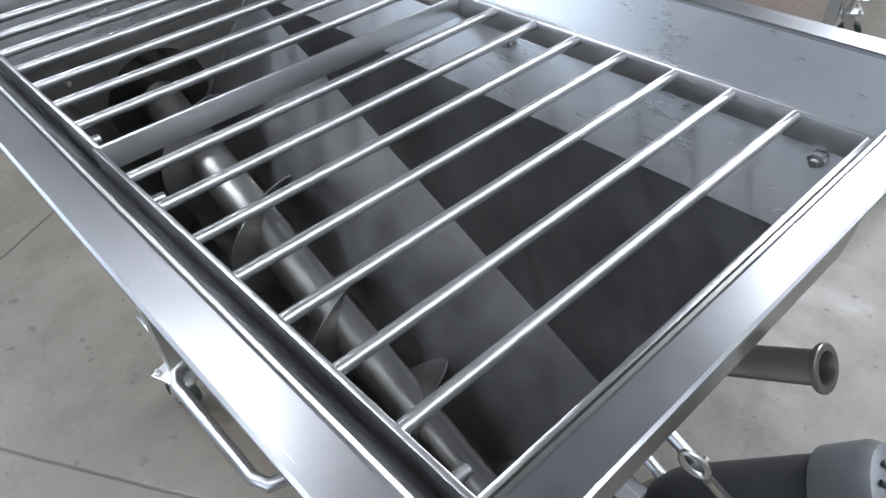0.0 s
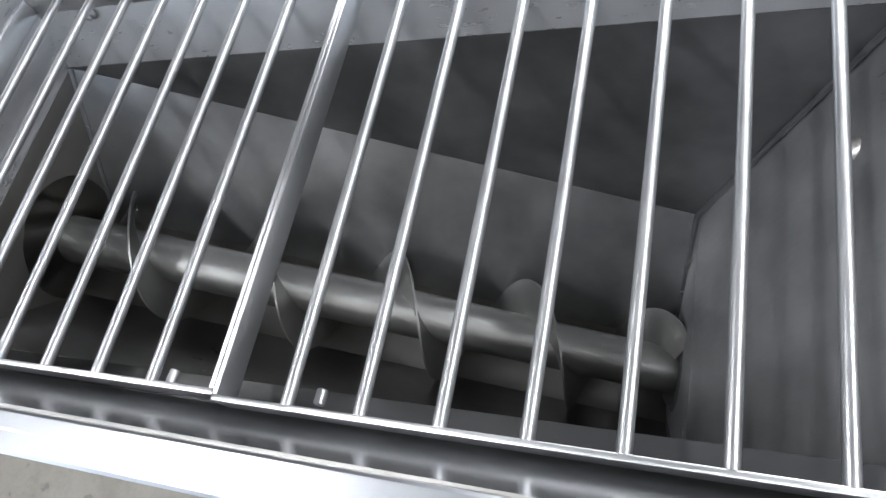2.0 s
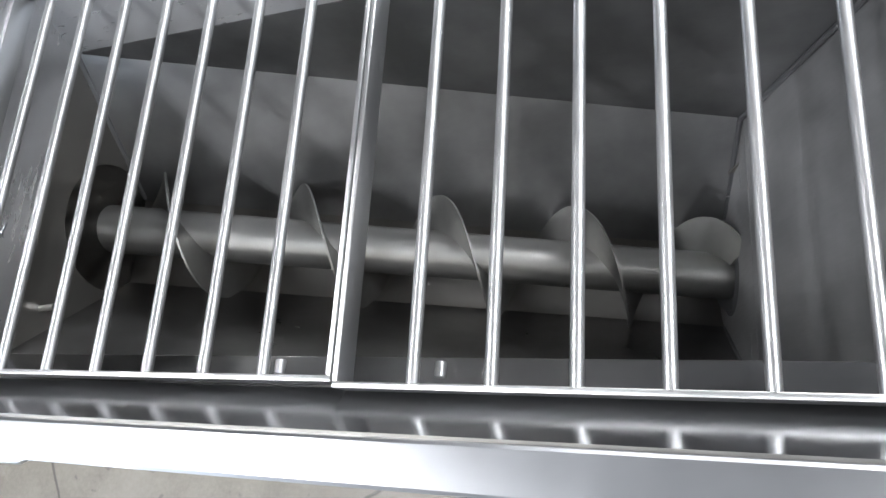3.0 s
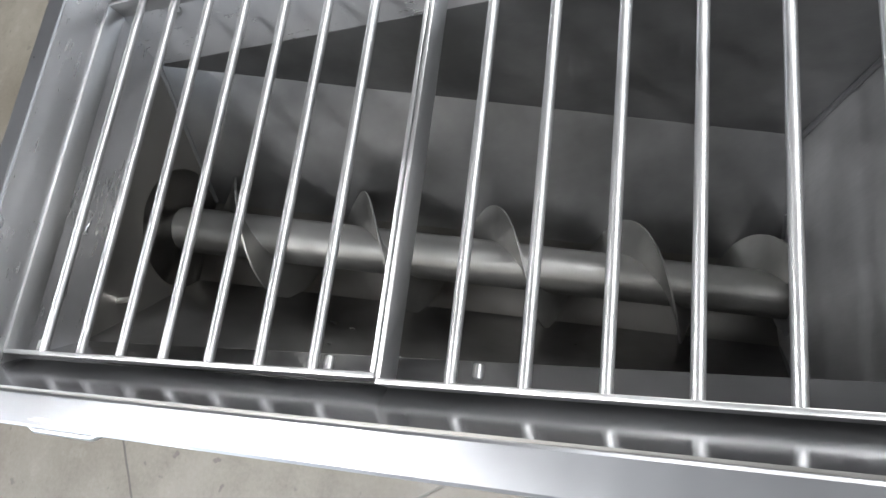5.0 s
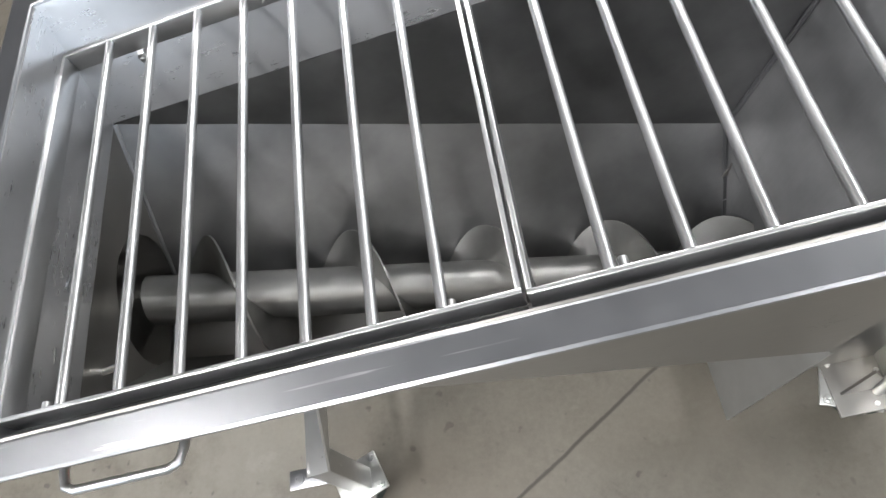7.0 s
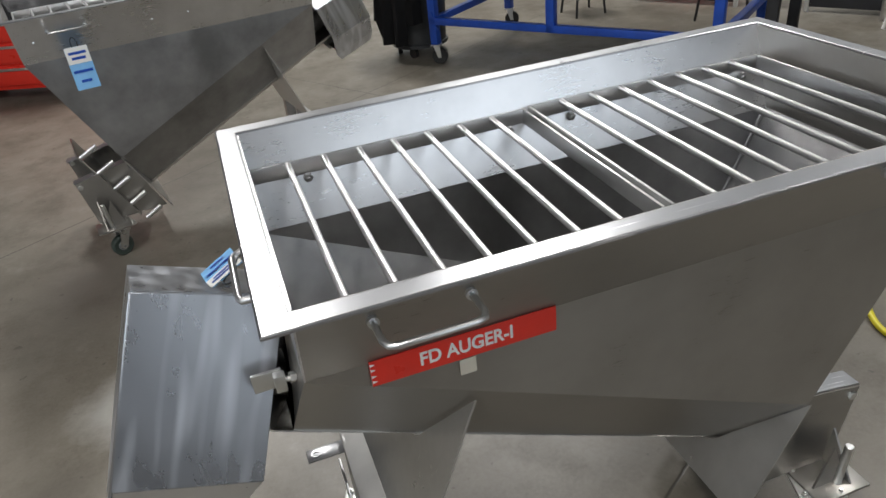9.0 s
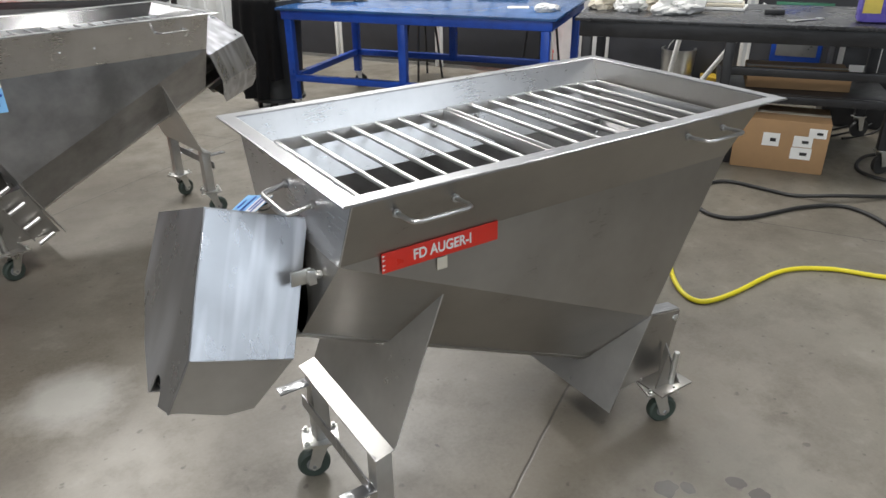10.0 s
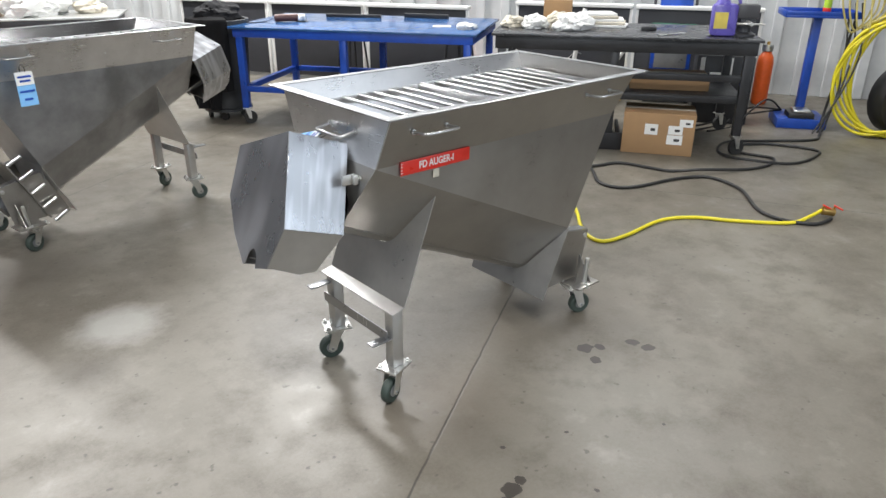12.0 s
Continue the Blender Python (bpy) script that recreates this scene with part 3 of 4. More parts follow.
    lathe([(0.009, 0), (0.009, 0.008)], along((cx + 0.022, 0.105, cz), (cx + 0.06, 0.112, cz - 0.006)), 6, bm)
    part("clip_bolt", bm, ZINC, clip)
    # front saddle and legs
    cut = []
    for a in range(205, 336, 13):
        rr = R + 0.006
        y = YC + rr * math.cos(radians(a))
        z = axis_z(-0.43) + rr * math.sin(radians(a))
        for _ in range(6):
            z = axis_z(saddle_x(z)) + rr * math.sin(radians(a))
        cut.append((y, z))
    out = [(0.044, 0.772), (0.036, 0.385), (0.514, 0.385), (0.506, 0.772)]
    pts = out + cut[::-1]
    part("front_saddle", plate([(saddle_x(z), y, z) for y, z in pts], 0.004), STEEL_LEG, t)
    part("saddle_flange", plate([(saddle_x(0.385), 0.036, 0.385), (saddle_x(0.385) - 0.052, 0.036, 0.372), (saddle_x(0.385) - 0.052, 0.514, 0.372), (saddle_x(0.385), 0.514, 0.385)], 0.004, 0.001), STEEL_LEG, t)
    for y in (0.064, 0.452):
        part("leg", box(-0.553, -0.505, y - 0.024, y + 0.024, 0.146, 0.374, 0.004), STEEL_LEG, t)
        caster(t, -0.533, y, 200 if y < 0.2 else 160)
    bm = plate([(-0.566, 0.05, 0.265), (-0.566, 0.05, 0.305), (-0.566, 0.47, 0.305), (-0.566, 0.47, 0.265)], 0.005, 0.001)
    part("cross_bar", bm, STEEL_RIM, t)
    for y, z in ((0.062, 0.268), (0.462, 0.345)):
        bm = box(-0.64, -0.552, y - 0.02, y + 0.02, z, z + 0.005, 0.002)
        lathe([(0.012, -0.001), (0.012, 0.0065), (0.006, 0.0068), (0.006, -0.001)], pose(-0.618, y, z), 16, bm)
        part("lock_tab", bm, STEEL_RIM, t)
    # rear caster brackets: base plate, upright web with a folded top, two gussets and a stop pin
    for y, sgn in ((0.05, -1), (2 * YC - 0.05, 1)):
        o = part("caster_bracket", box(0.455, 0.600, y - 0.058, y + 0.058, 0.146, 0.154, 0.002), STEEL, t, "gusseted rear caster bracket")
        web = y - sgn * 0.050
        part("web", plate([(rear_x(0.154) + 0.02, web, 0.154), (0.578, web, 0.154), (0.618, web, 0.372), (rear_x(0.41) + 0.008, web, 0.412)], 0.004), STEEL, o)
        part("top_fold", plate([(rear_x(0.41) + 0.008, web, 0.4125), (0.620, web, 0.3725), (0.620, web - sgn * 0.05, 0.3725), (rear_x(0.41) + 0.008, web - sgn * 0.05, 0.4125)], 0.004, 0.001), STEEL_RIM, o)
        part("gusset", plate([(0.470, y + sgn * 0.012, 0.154), (0.560, y + sgn * 0.012, 0.154), (0.508, y + sgn * 0.012, 0.275)], 0.005), STEEL, o)
        part("gusset", plate([(0.556, y - 0.040, 0.154), (0.556, y + 0.048, 0.154), (0.556, y - sgn * 0.036, 0.27)], 0.005), STEEL, o)
        part("stop_pin", rod((0.535, y + sgn * 0.022, 0.15), (0.545, y + sgn * 0.022, 0.272), 0.010, 14, chamfer=0.002), ZINC, o)
        part("bolt", lathe([(0.012, 0), (0.012, 0.012), (0.006, 0.014)], along((0.600, web - sgn * 0.003, 0.350), (0.600, web + sgn * 0.02, 0.350)), 6), ZINC, o)
        caster(t, 0.496, y, -20 if sgn < 0 else 15)
    # gearmotor on standoffs behind the end plate
    n = Vector((1, 0, -0.485)).normalized()
    v = Vector((0.485, 0, 1)).normalized()
    c0 = Vector((end_x(0.30), YC, 0.305))
    for y in (0.48,):
        for k in (-0.15, -0.05, 0.05, 0.15, 0.25):
            q = c0 + v * k
            q = Vector((q.x, y, q.z)) + n * 0.004
            part("standoff", rod(q, q + n * 0.085, 0.011, 14), STEEL_ROD, t)
    q = c0 + n * 0.089
    part("mounting_plate", plate([q + v * a + Vector((0, b, 0)) for a, b in ((-0.12, -0.06), (-0.12, 0.215), (0.27, 0.215), (0.27, -0.06))], 0.008, 0.001), STEEL, t)
    g = c0 + n * 0.097
    gear = part("gearbox", lathe([(0.085, 0), (0.09, 0.01), (0.09, 0.07), (0.075, 0.10), (0.06, 0.13)], along(g, g + n), 24), DARK, t, "dark gearbox")
    f0 = Vector((0.745, 0.465, 0.615))
    md = Vector((0.16, 0.055, 0.15)).normalized()
    m0 = f0 - md * 0.255
    part("motor_adapter", tube([g + n * 0.1, (g + n * 0.12 + m0) / 2, m0 + md * 0.03], 0.055, 20), DARK, t)
    motor = part("motor", lathe([(0.055, 0.0), (0.066, 0.03), (0.07, 0.05), (0.07, 0.25), (0.066, 0.256)], along(m0, m0 + md), 32), DARK, t, "dark motor body with a grey fan cover")
    fan = along(f0, f0 + md)
    part("fan_cover", lathe([(0.079, -0.004), (0.081, 0.05), (0.074, 0.066), (0.058, 0.073), (0.012, 0.075)], fan, 36), MOTOR, motor, "rounded grey fan cover with air slots")
    bm = None
    for ring, cnt, h in ((0.060, 14, 0.0735), (0.040, 10, 0.0752)):
        for k in range(cnt):
            m = fan @ pose(0, 0, h - 0.002, 0, 0, 360 * k / cnt)
            bm = box(ring - 0.009, ring + 0.005, -0.0035, 0.0035, 0, 0.003, 0.001, m, bm)
    part("air_slots", bm, BLACK_RUBBER, motor)
    # lifting eye
    e0, ec = Vector((0.650, 0.360, 0.640)), Vector((0.606, 0.326, 0.717))
    bm = rod(e0, ec + (e0 - ec) * 0.35, 0.0065, 12)
    tube([ec + Vector((0.012 * math.cos(a), 0.006 * math.cos(a), 0.0)) + Vector((-0.009, -0.006, 0.021)) * math.sin(a) for a in [2 * math.pi * k / 24 for k in range(24)]], 0.0038, 8, bm, True)
    part("lifting_eye", bm, ZINC, motor)
    # sanitary nozzle with a clamp ferrule
    p0, p1 = Vector((0.572, 0.4035, 0.8102)), Vector((0.668, 0.412, 0.868))
    bm = bmesh.new()
    prof = [(0.019, 0), (0.019, 1), (0.0255, 1.0), (0.0265, 1.02), (0.0265, 1.05), (0.0255, 1.06), (0.0185, 1.06), (0.0175, 1.0), (0.0175, 0.0)]
    Ln = (p1 - p0).length
    part("nozzle", lathe([(r, h * Ln) for r, h in prof], along(p0, p1), 32), STEEL, t, "polished tube with a clamp ferrule")
    return t


PHASE = -0.286
hop = hopper()
M2 = pose(-0.80, 3.036, 0, 0, 0, 190.8)


def at_second(ob):
    return M2 @ Matrix.Translation(ob.location)


def grate(x0, x1, y0, z, group):
    """A lift-out safety grate: flat-bar frame and seven round bars."""
    t = thing("safety_grate", "stainless safety grate of round bars in a flat-bar frame", "grate", ((x0 + x1) / 2, YC, z - 0.032), group)
    y1 = y0 + 0.566
    for nm, a in (("frame_bar", (x0, x1, y0, y0 + 0.006)), ("frame_bar", (x0, x1, y1 - 0.006, y1)), ("frame_bar", (x0, x0 + 0.006, y0 + 0.006, y1 - 0.006)), ("frame_bar", (x1 - 0.006, x1, y0 + 0.006, y1 - 0.006))):
        part(nm, box(*a, z - 0.032, z, 0.0012), STEEL_ROD, t)
    n = 8
    first = None
    for k in range(1, n):
        x = x0 + 0.080 + (x1 - x0 - 0.160) * (k - 1) / (n - 2)
        if first is None:
            first = part("bar", rod((x, y0 + 0.0055, z - 0.005), (x, y1 - 0.0055, z - 0.005), 0.0062, 18), STEEL_ROD, t)
            fx = x
        else:
            o = first.copy()
            scene.collection.objects.link(o)
            o.location.x = x - fx
    return t


grates = [grate(-0.604, -0.003, -0.008, 1.046, "hopper grates"), grate(0.002, 0.604, -0.014, 1.052, "hopper grates")]
second = copy_thing(hop, at_second(hop))
# the second hopper has no drive motor fitted
for o in [c for c in second.children_recursive if c.name.split(".")[0] in ("motor", "motor_adapter", "fan_cover", "air_slots", "lifting_eye", "nozzle")]:
    bpy.data.objects.remove(o)
for g in grates:
    copy_thing(g, at_second(g))

# name plate with its lettering, on the first hopper
sign = part("name_plate", box(-0.512, -0.206, 0.0235, 0.0265, 0.884, 0.931, 0.0005), RED, hop, "red engraved plate lettered FD AUGER-I")
curve = bpy.data.curves.new("lettering", "FONT")
curve.body, curve.size, curve.extrude, curve.align_x, curve.align_y = "FD AUGER-I", 0.033, 0.0004, "CENTER", "CENTER"
curve.offset = 0.0008
tmp = new("tmp", curve)
me = bpy.data.meshes.new_from_object(tmp.evaluated_get(bpy.context.evaluated_depsgraph_get()))
bpy.data.objects.remove(tmp)
me.transform(pose(-0.358, 0.0232, 0.9075, 90, 0, 0) @ Matrix.Diagonal((0.89, 1.05, 1, 1)))
me.materials.append(WHITE)
ob = new("lettering", me)
ob.parent = sign
bm = None
for k, z in enumerate((0.890, 0.900, 0.912, 0.922)):
    bm = plate([(-0.5115, 0.0231, z), (-0.5035, 0.0231, z + 0.003), (-0.5115, 0.0231, z + 0.006)], 0.0004, bm=bm)
part("chipped_edge", bm, WHITE, sign)
part("sticker", box(-0.372, -0.345, 0.0262, 0.0275, 0.850, 0.880), CREAM, hop, "small worn grey-white sticker")

# ---- workshop round the hoppers ----
def table(name, label, corner, turn, L, D, z, top_mat, frame_mat, apron, leg, rails, wheel_r, mids=()):
    """A steel bench: top, apron, legs on casters, rails. corner: near left; local x runs to the near right end, y to the back."""
    t = thing(name, label, "workbench", (corner[0], corner[1], 0))
    m = pose(corner[0], corner[1], 0, 0, 0, turn)
    part("tabletop", box(0, L, 0, D, z - 0.02, z, 0.003, m), top_mat, t)
    i = 0.03
    for a in ((i, L - i, i, i + 0.05), (i, L - i, D - i - 0.05, D - i), (i, i + 0.05, i + 0.05, D - i - 0.05), (L - i - 0.05, L - i, i + 0.05, D - i - 0.05)):
        part("apron", box(*a, z - 0.02 - apron, z - 0.02, 0.003, m), frame_mat, t)
    xs = [i + 0.02, *mids, L - i - 0.02 - leg]
    for x in xs:
        for y in (i + 0.005, D - i - leg - 0.005):
            wheeled = x in (xs[0], xs[-1])
            part("leg", box(x, x + leg, y, y + leg, 2 * wheel_r + 0.03 if wheeled else 0.30, z - 0.02 - apron, 0.004, m), frame_mat, t)
            if wheeled:
                c = m @ Vector((x + leg / 2, y + leg / 2, 0))
                q = pose(c.x, c.y, 0, 0, 0, turn + 25)
                p = part("caster", box(-0.04, 0.04, -0.035, 0.035, 2 * wheel_r + 0.022, 2 * wheel_r + 0.03, 0.002, q), ZINC, t)
                bm = None
                for s in (-1, 1):
                    bm = plate([q @ Vector(v) for v in ((-0.02, s * 0.025, 2 * wheel_r + 0.022), (0.03, s * 0.025, 2 * wheel_r + 0.022), (0.035, s * 0.025, wheel_r - 0.01), (0.01, s * 0.025, wheel_r - 0.01))], 0.004 * s, bm=bm)
                part("fork", bm, ZINC, p)
                part("wheel", lathe([(wheel_r * 0.5, -0.012), (wheel_r * 0.95, -0.016), (wheel_r, -0.01), (wheel_r, 0.01), (wheel_r * 0.95, 0.016), (wheel_r * 0.5, 0.012)], q @ pose(0.022, 0, wheel_r, 90, 0, 0), 24), BLACK_RUBBER, p)
    for a in rails:
        part("rail", box(*a, 0.003, m), frame_mat, t)
    return t, m


BL, BD, BZ = 2.22, 1.25, 0.87
blue, mb = table("welding_table", "blue painted steel welding table with a worn top, on casters", (0.925, 4.37), -53.8, BL, BD, BZ, BLUE_TOP, BLUE, 0.07, 0.06,
                 [(0.05, BL - 0.05, 0.035, 0.085, 0.30, 0.35), (0.05, BL - 0.05, BD - 0.085, BD - 0.035, 0.30, 0.35), (0.05, 0.10, 0.085, BD - 0.085, 0.30, 0.35), (BL - 0.10, BL - 0.05, 0.085, BD - 0.085, 0.30, 0.35)], 0.06, (1.02,))
KL, KD, KZ = 2.05, 0.95, 0.90
black, mk = table("steel_bench", "black painted steel bench with a worn top, on casters", (2.235, 2.40), -52.0, KL, KD, KZ, BLACK_TOP, BLACK, 0.10, 0.065,
                  [(0.95, KL - 0.05, 0.05, 0.09, 0.41, 0.46), (0.95, KL - 0.05, 0.05, 0.09, 0.575, 0.625), (0.95, 1.0, 0.09, KD - 0.09, 0.41, 0.46), (KL - 0.12, KL - 0.07, 0.09, KD - 0.09, 0.41, 0.46), (0.95, KL - 0.05, KD - 0.09, KD - 0.05, 0.41, 0.46), (0.95, 1.01, 0.04, 0.10, 0.02, 0.78)], 0.065)


def carton(m, w, d, h, label, stickers=()):
    t = thing("cardboard_box", label, "box", tuple(m.translation))
    part("body", box(0, w, 0, d, 0, h, 0.006, m), CARD, t)
    part("tape", box(0, w, d / 2 - 0.03, d / 2 + 0.03, h + 0.0005, h + 0.0015, 0, m), CREAM, t)
    for x, z, sw, sh in stickers:
        s = part("sticker", box(x, x + sw, -0.003, -0.001, z, z + sh, 0, m), WHITE, t)
        part("printed_bars", box(x + sw * 0.45, x + sw * 0.8, -0.0045, -0.0032, z + sh * 0.35, z + sh * 0.62, 0, m), BLACK, s)
    return t


carton(pose(2.89, 1.53, 0, 0, 0, -57), 0.55, 0.38, 0.33, "closed brown cardboard box with white shipping stickers", ((0.17, 0.16, 0.10, 0.085), (0.345, 0.09, 0.12, 0.075), (0.35, 0.17, 0.11, 0.07), (0.43, 0.235, 0.10, 0.06)))
carton(pose(3.11, 1.66, 0.464, 0, 0, -52), 0.62, 0.36, 0.11, "flat brown cardboard box lying on the bench rails")
# shelf board under the black bench carries that box
part("shelf", box(0.96, KL - 0.08, 0.09, KD - 0.09, 0.455, 0.463, 0.002, mk), BLACK, black)


def crumpled(name, at, size, mat, label, category, seed, squash=0.5):
    """A crumpled bag, cloth or heap of paper."""
    bm = bmesh.new()
    bmesh.ops.create_icosphere(bm, subdivisions=4, radius=1)
    off = Vector((seed * 3.1, seed * 1.7, seed))
    for v in bm.verts:
        n = noise.noise(v.co * 1.3 + off) * 0.45 + noise.noise(v.co * 4 + off) * 0.22 + noise.noise(v.co * 9 + off) * 0.08
        v.co = v.co * (1 + n)
        v.co = Vector((v.co.x * size[0], v.co.y * size[1], max(v.co.z * size[2] + size[2] * squash, 0)))
        v.co += Vector(at)
    return solo(name, bm, mat, label, category, smooth=30)


crumpled("plastic_bag", (2.43, 2.90, BZ), (0.09, 0.06, 0.035), WHITE, "crumpled white and yellow plastic bag on the blue table", "bag", 2)
solo("paper_sheet", box(0, 0.16, 0, 0.11, BZ + 0.0005, BZ + 0.003, 0, pose(2.30, 3.20, 0, 0, 0, -40)), WHITE, "small white sheet of paper on the blue table", "paper")
t = thing("angle_grinder", "dark red and black angle grinder lying on the blue table", "power tool", (1.50, 4.32, BZ))
g = pose(1.42, 4.42, BZ + 0.035, 0, 0, -30)
part("body", rod(g @ Vector((0.0, 0, 0)), g @ Vector((0.22, 0, 0.005)), 0.034, 18, chamfer=0.008), plain("dark_red_tool_case", (0.09, 0.035, 0.03), 0.45), t)
part("head", box(0.21, 0.28, -0.035, 0.035, -0.032, 0.03, 0.01, g), ZINC, t)
part("disc", lathe([(0.06, 0), (0.06, 0.003)], g @ pose(0.25, 0, -0.034), 28), BLACK_RUBBER, t)
part("cable", tube(smooth_path([g @ Vector(p) for p in ((0, 0, 0), (-0.08, 0.02, -0.03), (-0.22, -0.05, -0.031), (-0.3, 0.08, -0.031))]), 0.004, 8), BLACK_RUBBER, t)
# long dark straightedge at the back of the blue table
solo("steel_bar", box(0, 0.55, 0, 0.04, BZ + 0.0005, BZ + 0.03, 0.003, mb @ pose(0.55, 0.95, 0, 0, 0, 4)), BLACK, "dark steel bar lying on the blue table", "bar")
solo("steel_bar", box(0, 0.45, 0, 0.05, BZ + 0.0005, BZ + 0.04, 0.003, mb @ pose(1.3, 1.1, 0, 0, 0, -6)), BLACK, "dark steel bar lying on the blue table", "bar")

# clutter on the black bench
for i, (a, b, s, mt, nm) in enumerate(((0.30, 0.42, (0.12, 0.09, 0.07), WHITE, "white"), (0.62, 0.35, (0.17, 0.12, 0.085), WHITE, "white"), (0.48, 0.62, (0.14, 0.1, 0.07), CREAM, "cream"), (0.12, 0.5, (0.1, 0.08, 0.06), CREAM, "cream"))):
    p = mk @ Vector((a, b, KZ))
    crumpled("plastic_bag", p, s, mt, "crumpled %s plastic bag on the black bench" % nm, "bag", 5 + i)
for k in range(5):
    m = mk @ pose(0.72 + 0.012 * (k % 3), 0.58 - 0.01 * (k % 2), KZ + 0.001 + 0.022 * k, 0, 0, -8 + 5 * k)
    solo("folded_sheet", box(0, 0.34 - 0.02 * k, 0, 0.24, 0, 0.02, 0.006, m), CREAM if k % 2 else WHITE, "folded cream sheet in a stack on the black bench", "sheet", "stack of folded sheets")
carton(mk @ pose(0.36, 0.70, KZ + 0.001), 0.24, 0.2, 0.2, "small open brown cardboard box on the black bench")
t = thing("spanner", "bright steel open-ended spanner on the black bench", "tool", tuple(mk @ Vector((1.35, 0.16, KZ))))
g = mk @ pose(1.32, 0.14, KZ + 0.001, 0, 0, 38)
part("shank", box(0, 0.2, -0.012, 0.012, 0, 0.007, 0.002, g), ZINC, t)
for x, s in ((-0.012, 1), (0.212, -1)):
    part("jaw", lathe([(0.026, 0), (0.026, 0.009)], g @ pose(x, 0, 0), 18), ZINC, t)
solo("steel_block", box(0, 0.12, 0, 0.04, KZ + 0.0005, KZ + 0.03, 0.003, mk @ pose(1.18, 0.42, 0, 0, 0, 6)), BLACK, "small dark steel block on the black bench", "block")
# jug
c = mk @ Vector((1.77, 0.22, KZ))
t = thing("jug", "purple plastic jug with a yellow label and white cap", "jug", tuple(c))
m = pose(c.x, c.y, c.z, 0, 0, -52)
body = box(-0.095, 0.095, -0.06, 0.06, 0.0005, 0.24, 0.03, m)
part("body", body, PURPLE, t)
part("neck", lathe([(0.06, 0.235), (0.045, 0.265), (0.028, 0.285), (0.028, 0.30)], m @ pose(-0.02, 0, 0), 20), PURPLE, t)
part("cap", lathe([(0.032, 0.298), (0.032, 0.325), (0.028, 0.33)], m @ pose(-0.02, 0, 0), 20), WHITE, t)
part("label", box(-0.078, 0.02, -0.0625, -0.0605, 0.06, 0.18, 0, m), plain("yellow_label", (0.75, 0.6, 0.12), 0.5), t)
part("grip", tube(smooth_path([m @ Vector(p) for p in ((0.01, 0, 0.275), (0.07, 0, 0.285), (0.1, 0, 0.25), (0.092, 0, 0.17))]), 0.013, 10), PURPLE, t)
# bench vise
c = mk @ Vector((1.93, 0.25, KZ))
t = thing("bench_vise", "dark cast-iron bench vise bolted to the black bench", "vise", tuple(c))
m = pose(c.x, c.y, c.z, 0, 0, -52)
part("base", lathe([(0.09, 0), (0.09, 0.02), (0.055, 0.035), (0.05, 0.08)], m, 20), DARK, t)
part("body", box(-0.05, 0.06, -0.1, 0.09, 0.075, 0.16, 0.012, m), DARK, t)
for y in (-0.125, -0.05):
    part("jaw", box(-0.075, 0.075, y, y + 0.045, 0.14, 0.24, 0.008, m), DARK, t)
part("screw", rod(m @ Vector((0, -0.27, 0.115)), m @ Vector((0, -0.1, 0.115)), 0.014, 14), ZINC, t)
part("bar", rod(m @ Vector((-0.1, -0.25, 0.115)), m @ Vector((0.1, -0.25, 0.115)), 0.007, 10), ZINC, t)

# wheeled bin with a jacket over it
t = thing("waste_bin", "dark grey plastic waste bin on a wheeled dolly", "bin", (1.02, 4.72, 0))
m = pose(1.02, 4.74, 0)
part("body", lathe([(0.19, 0.10), (0.21, 0.11), (0.235, 0.5), (0.255, 0.86), (0.27, 0.865), (0.27, 0.90), (0.255, 0.905), (0.24, 0.90), (0.22, 0.5), (0.19, 0.13)], m, 36), BIN, t)
part("dolly", lathe([(0.2, 0.075), (0.225, 0.08), (0.225, 0.105), (0.2, 0.11)], m, 30), BIN, t)
for k in range(5):
    a = 2 * math.pi * k / 5 + 0.3
    part("wheel", lathe([(0.02, -0.014), (0.036, -0.016), (0.0375, 0), (0.036, 0.016), (0.02, 0.014)], m @ pose(0.17 * math.cos(a), 0.17 * math.sin(a), 0.0375, 90, 0, 40 * k), 18), BLACK_RUBBER, t)
bm = bmesh.new()
n1, n2 = 26, 40
grid = []
for i in range(n1):
    row = []
    for j in range(n2):
        u, v = i / (n1 - 1), j / (n2 - 1)
        ang = radians(150 + 110 * u)
        drop = max(0.0, v - 0.16) / 0.84
        rr = 0.29 + 0.025 * math.sin(9 * u * math.pi + 2 * v) * (0.3 + drop) + 0.03 * drop
        if v < 0.16:
            rr = 0.05 + (rr - 0.05) * v / 0.16
        z = 0.935 - 0.05 * (v / 0.16) ** 2 * 0.4 if v < 0.16 else 0.915 - drop * (0.78 if 0.25 < u < 0.8 else 0.62)
        row.append(bm.verts.new((1.02 + rr * math.cos(ang), 4.74 + rr * math.sin(ang), z)))
    grid.append(row)
for i in range(n1 - 1):
    for j in range(n2 - 1):
        bm.faces.new((grid[i][j], grid[i + 1][j], grid[i + 1][j + 1], grid[i][j + 1]))
bmesh.ops.solidify(bm, geom=bm.faces[:], thickness=0.012)
solo("jacket", bm, CLOTH, "black cloth jacket hung over the waste bin", "jacket")
crumpled("bag", (1.02, 4.76, 0.885), (0.2, 0.19, 0.11), CLOTH, "black crumpled bag on top of the waste bin", "bag", 12)


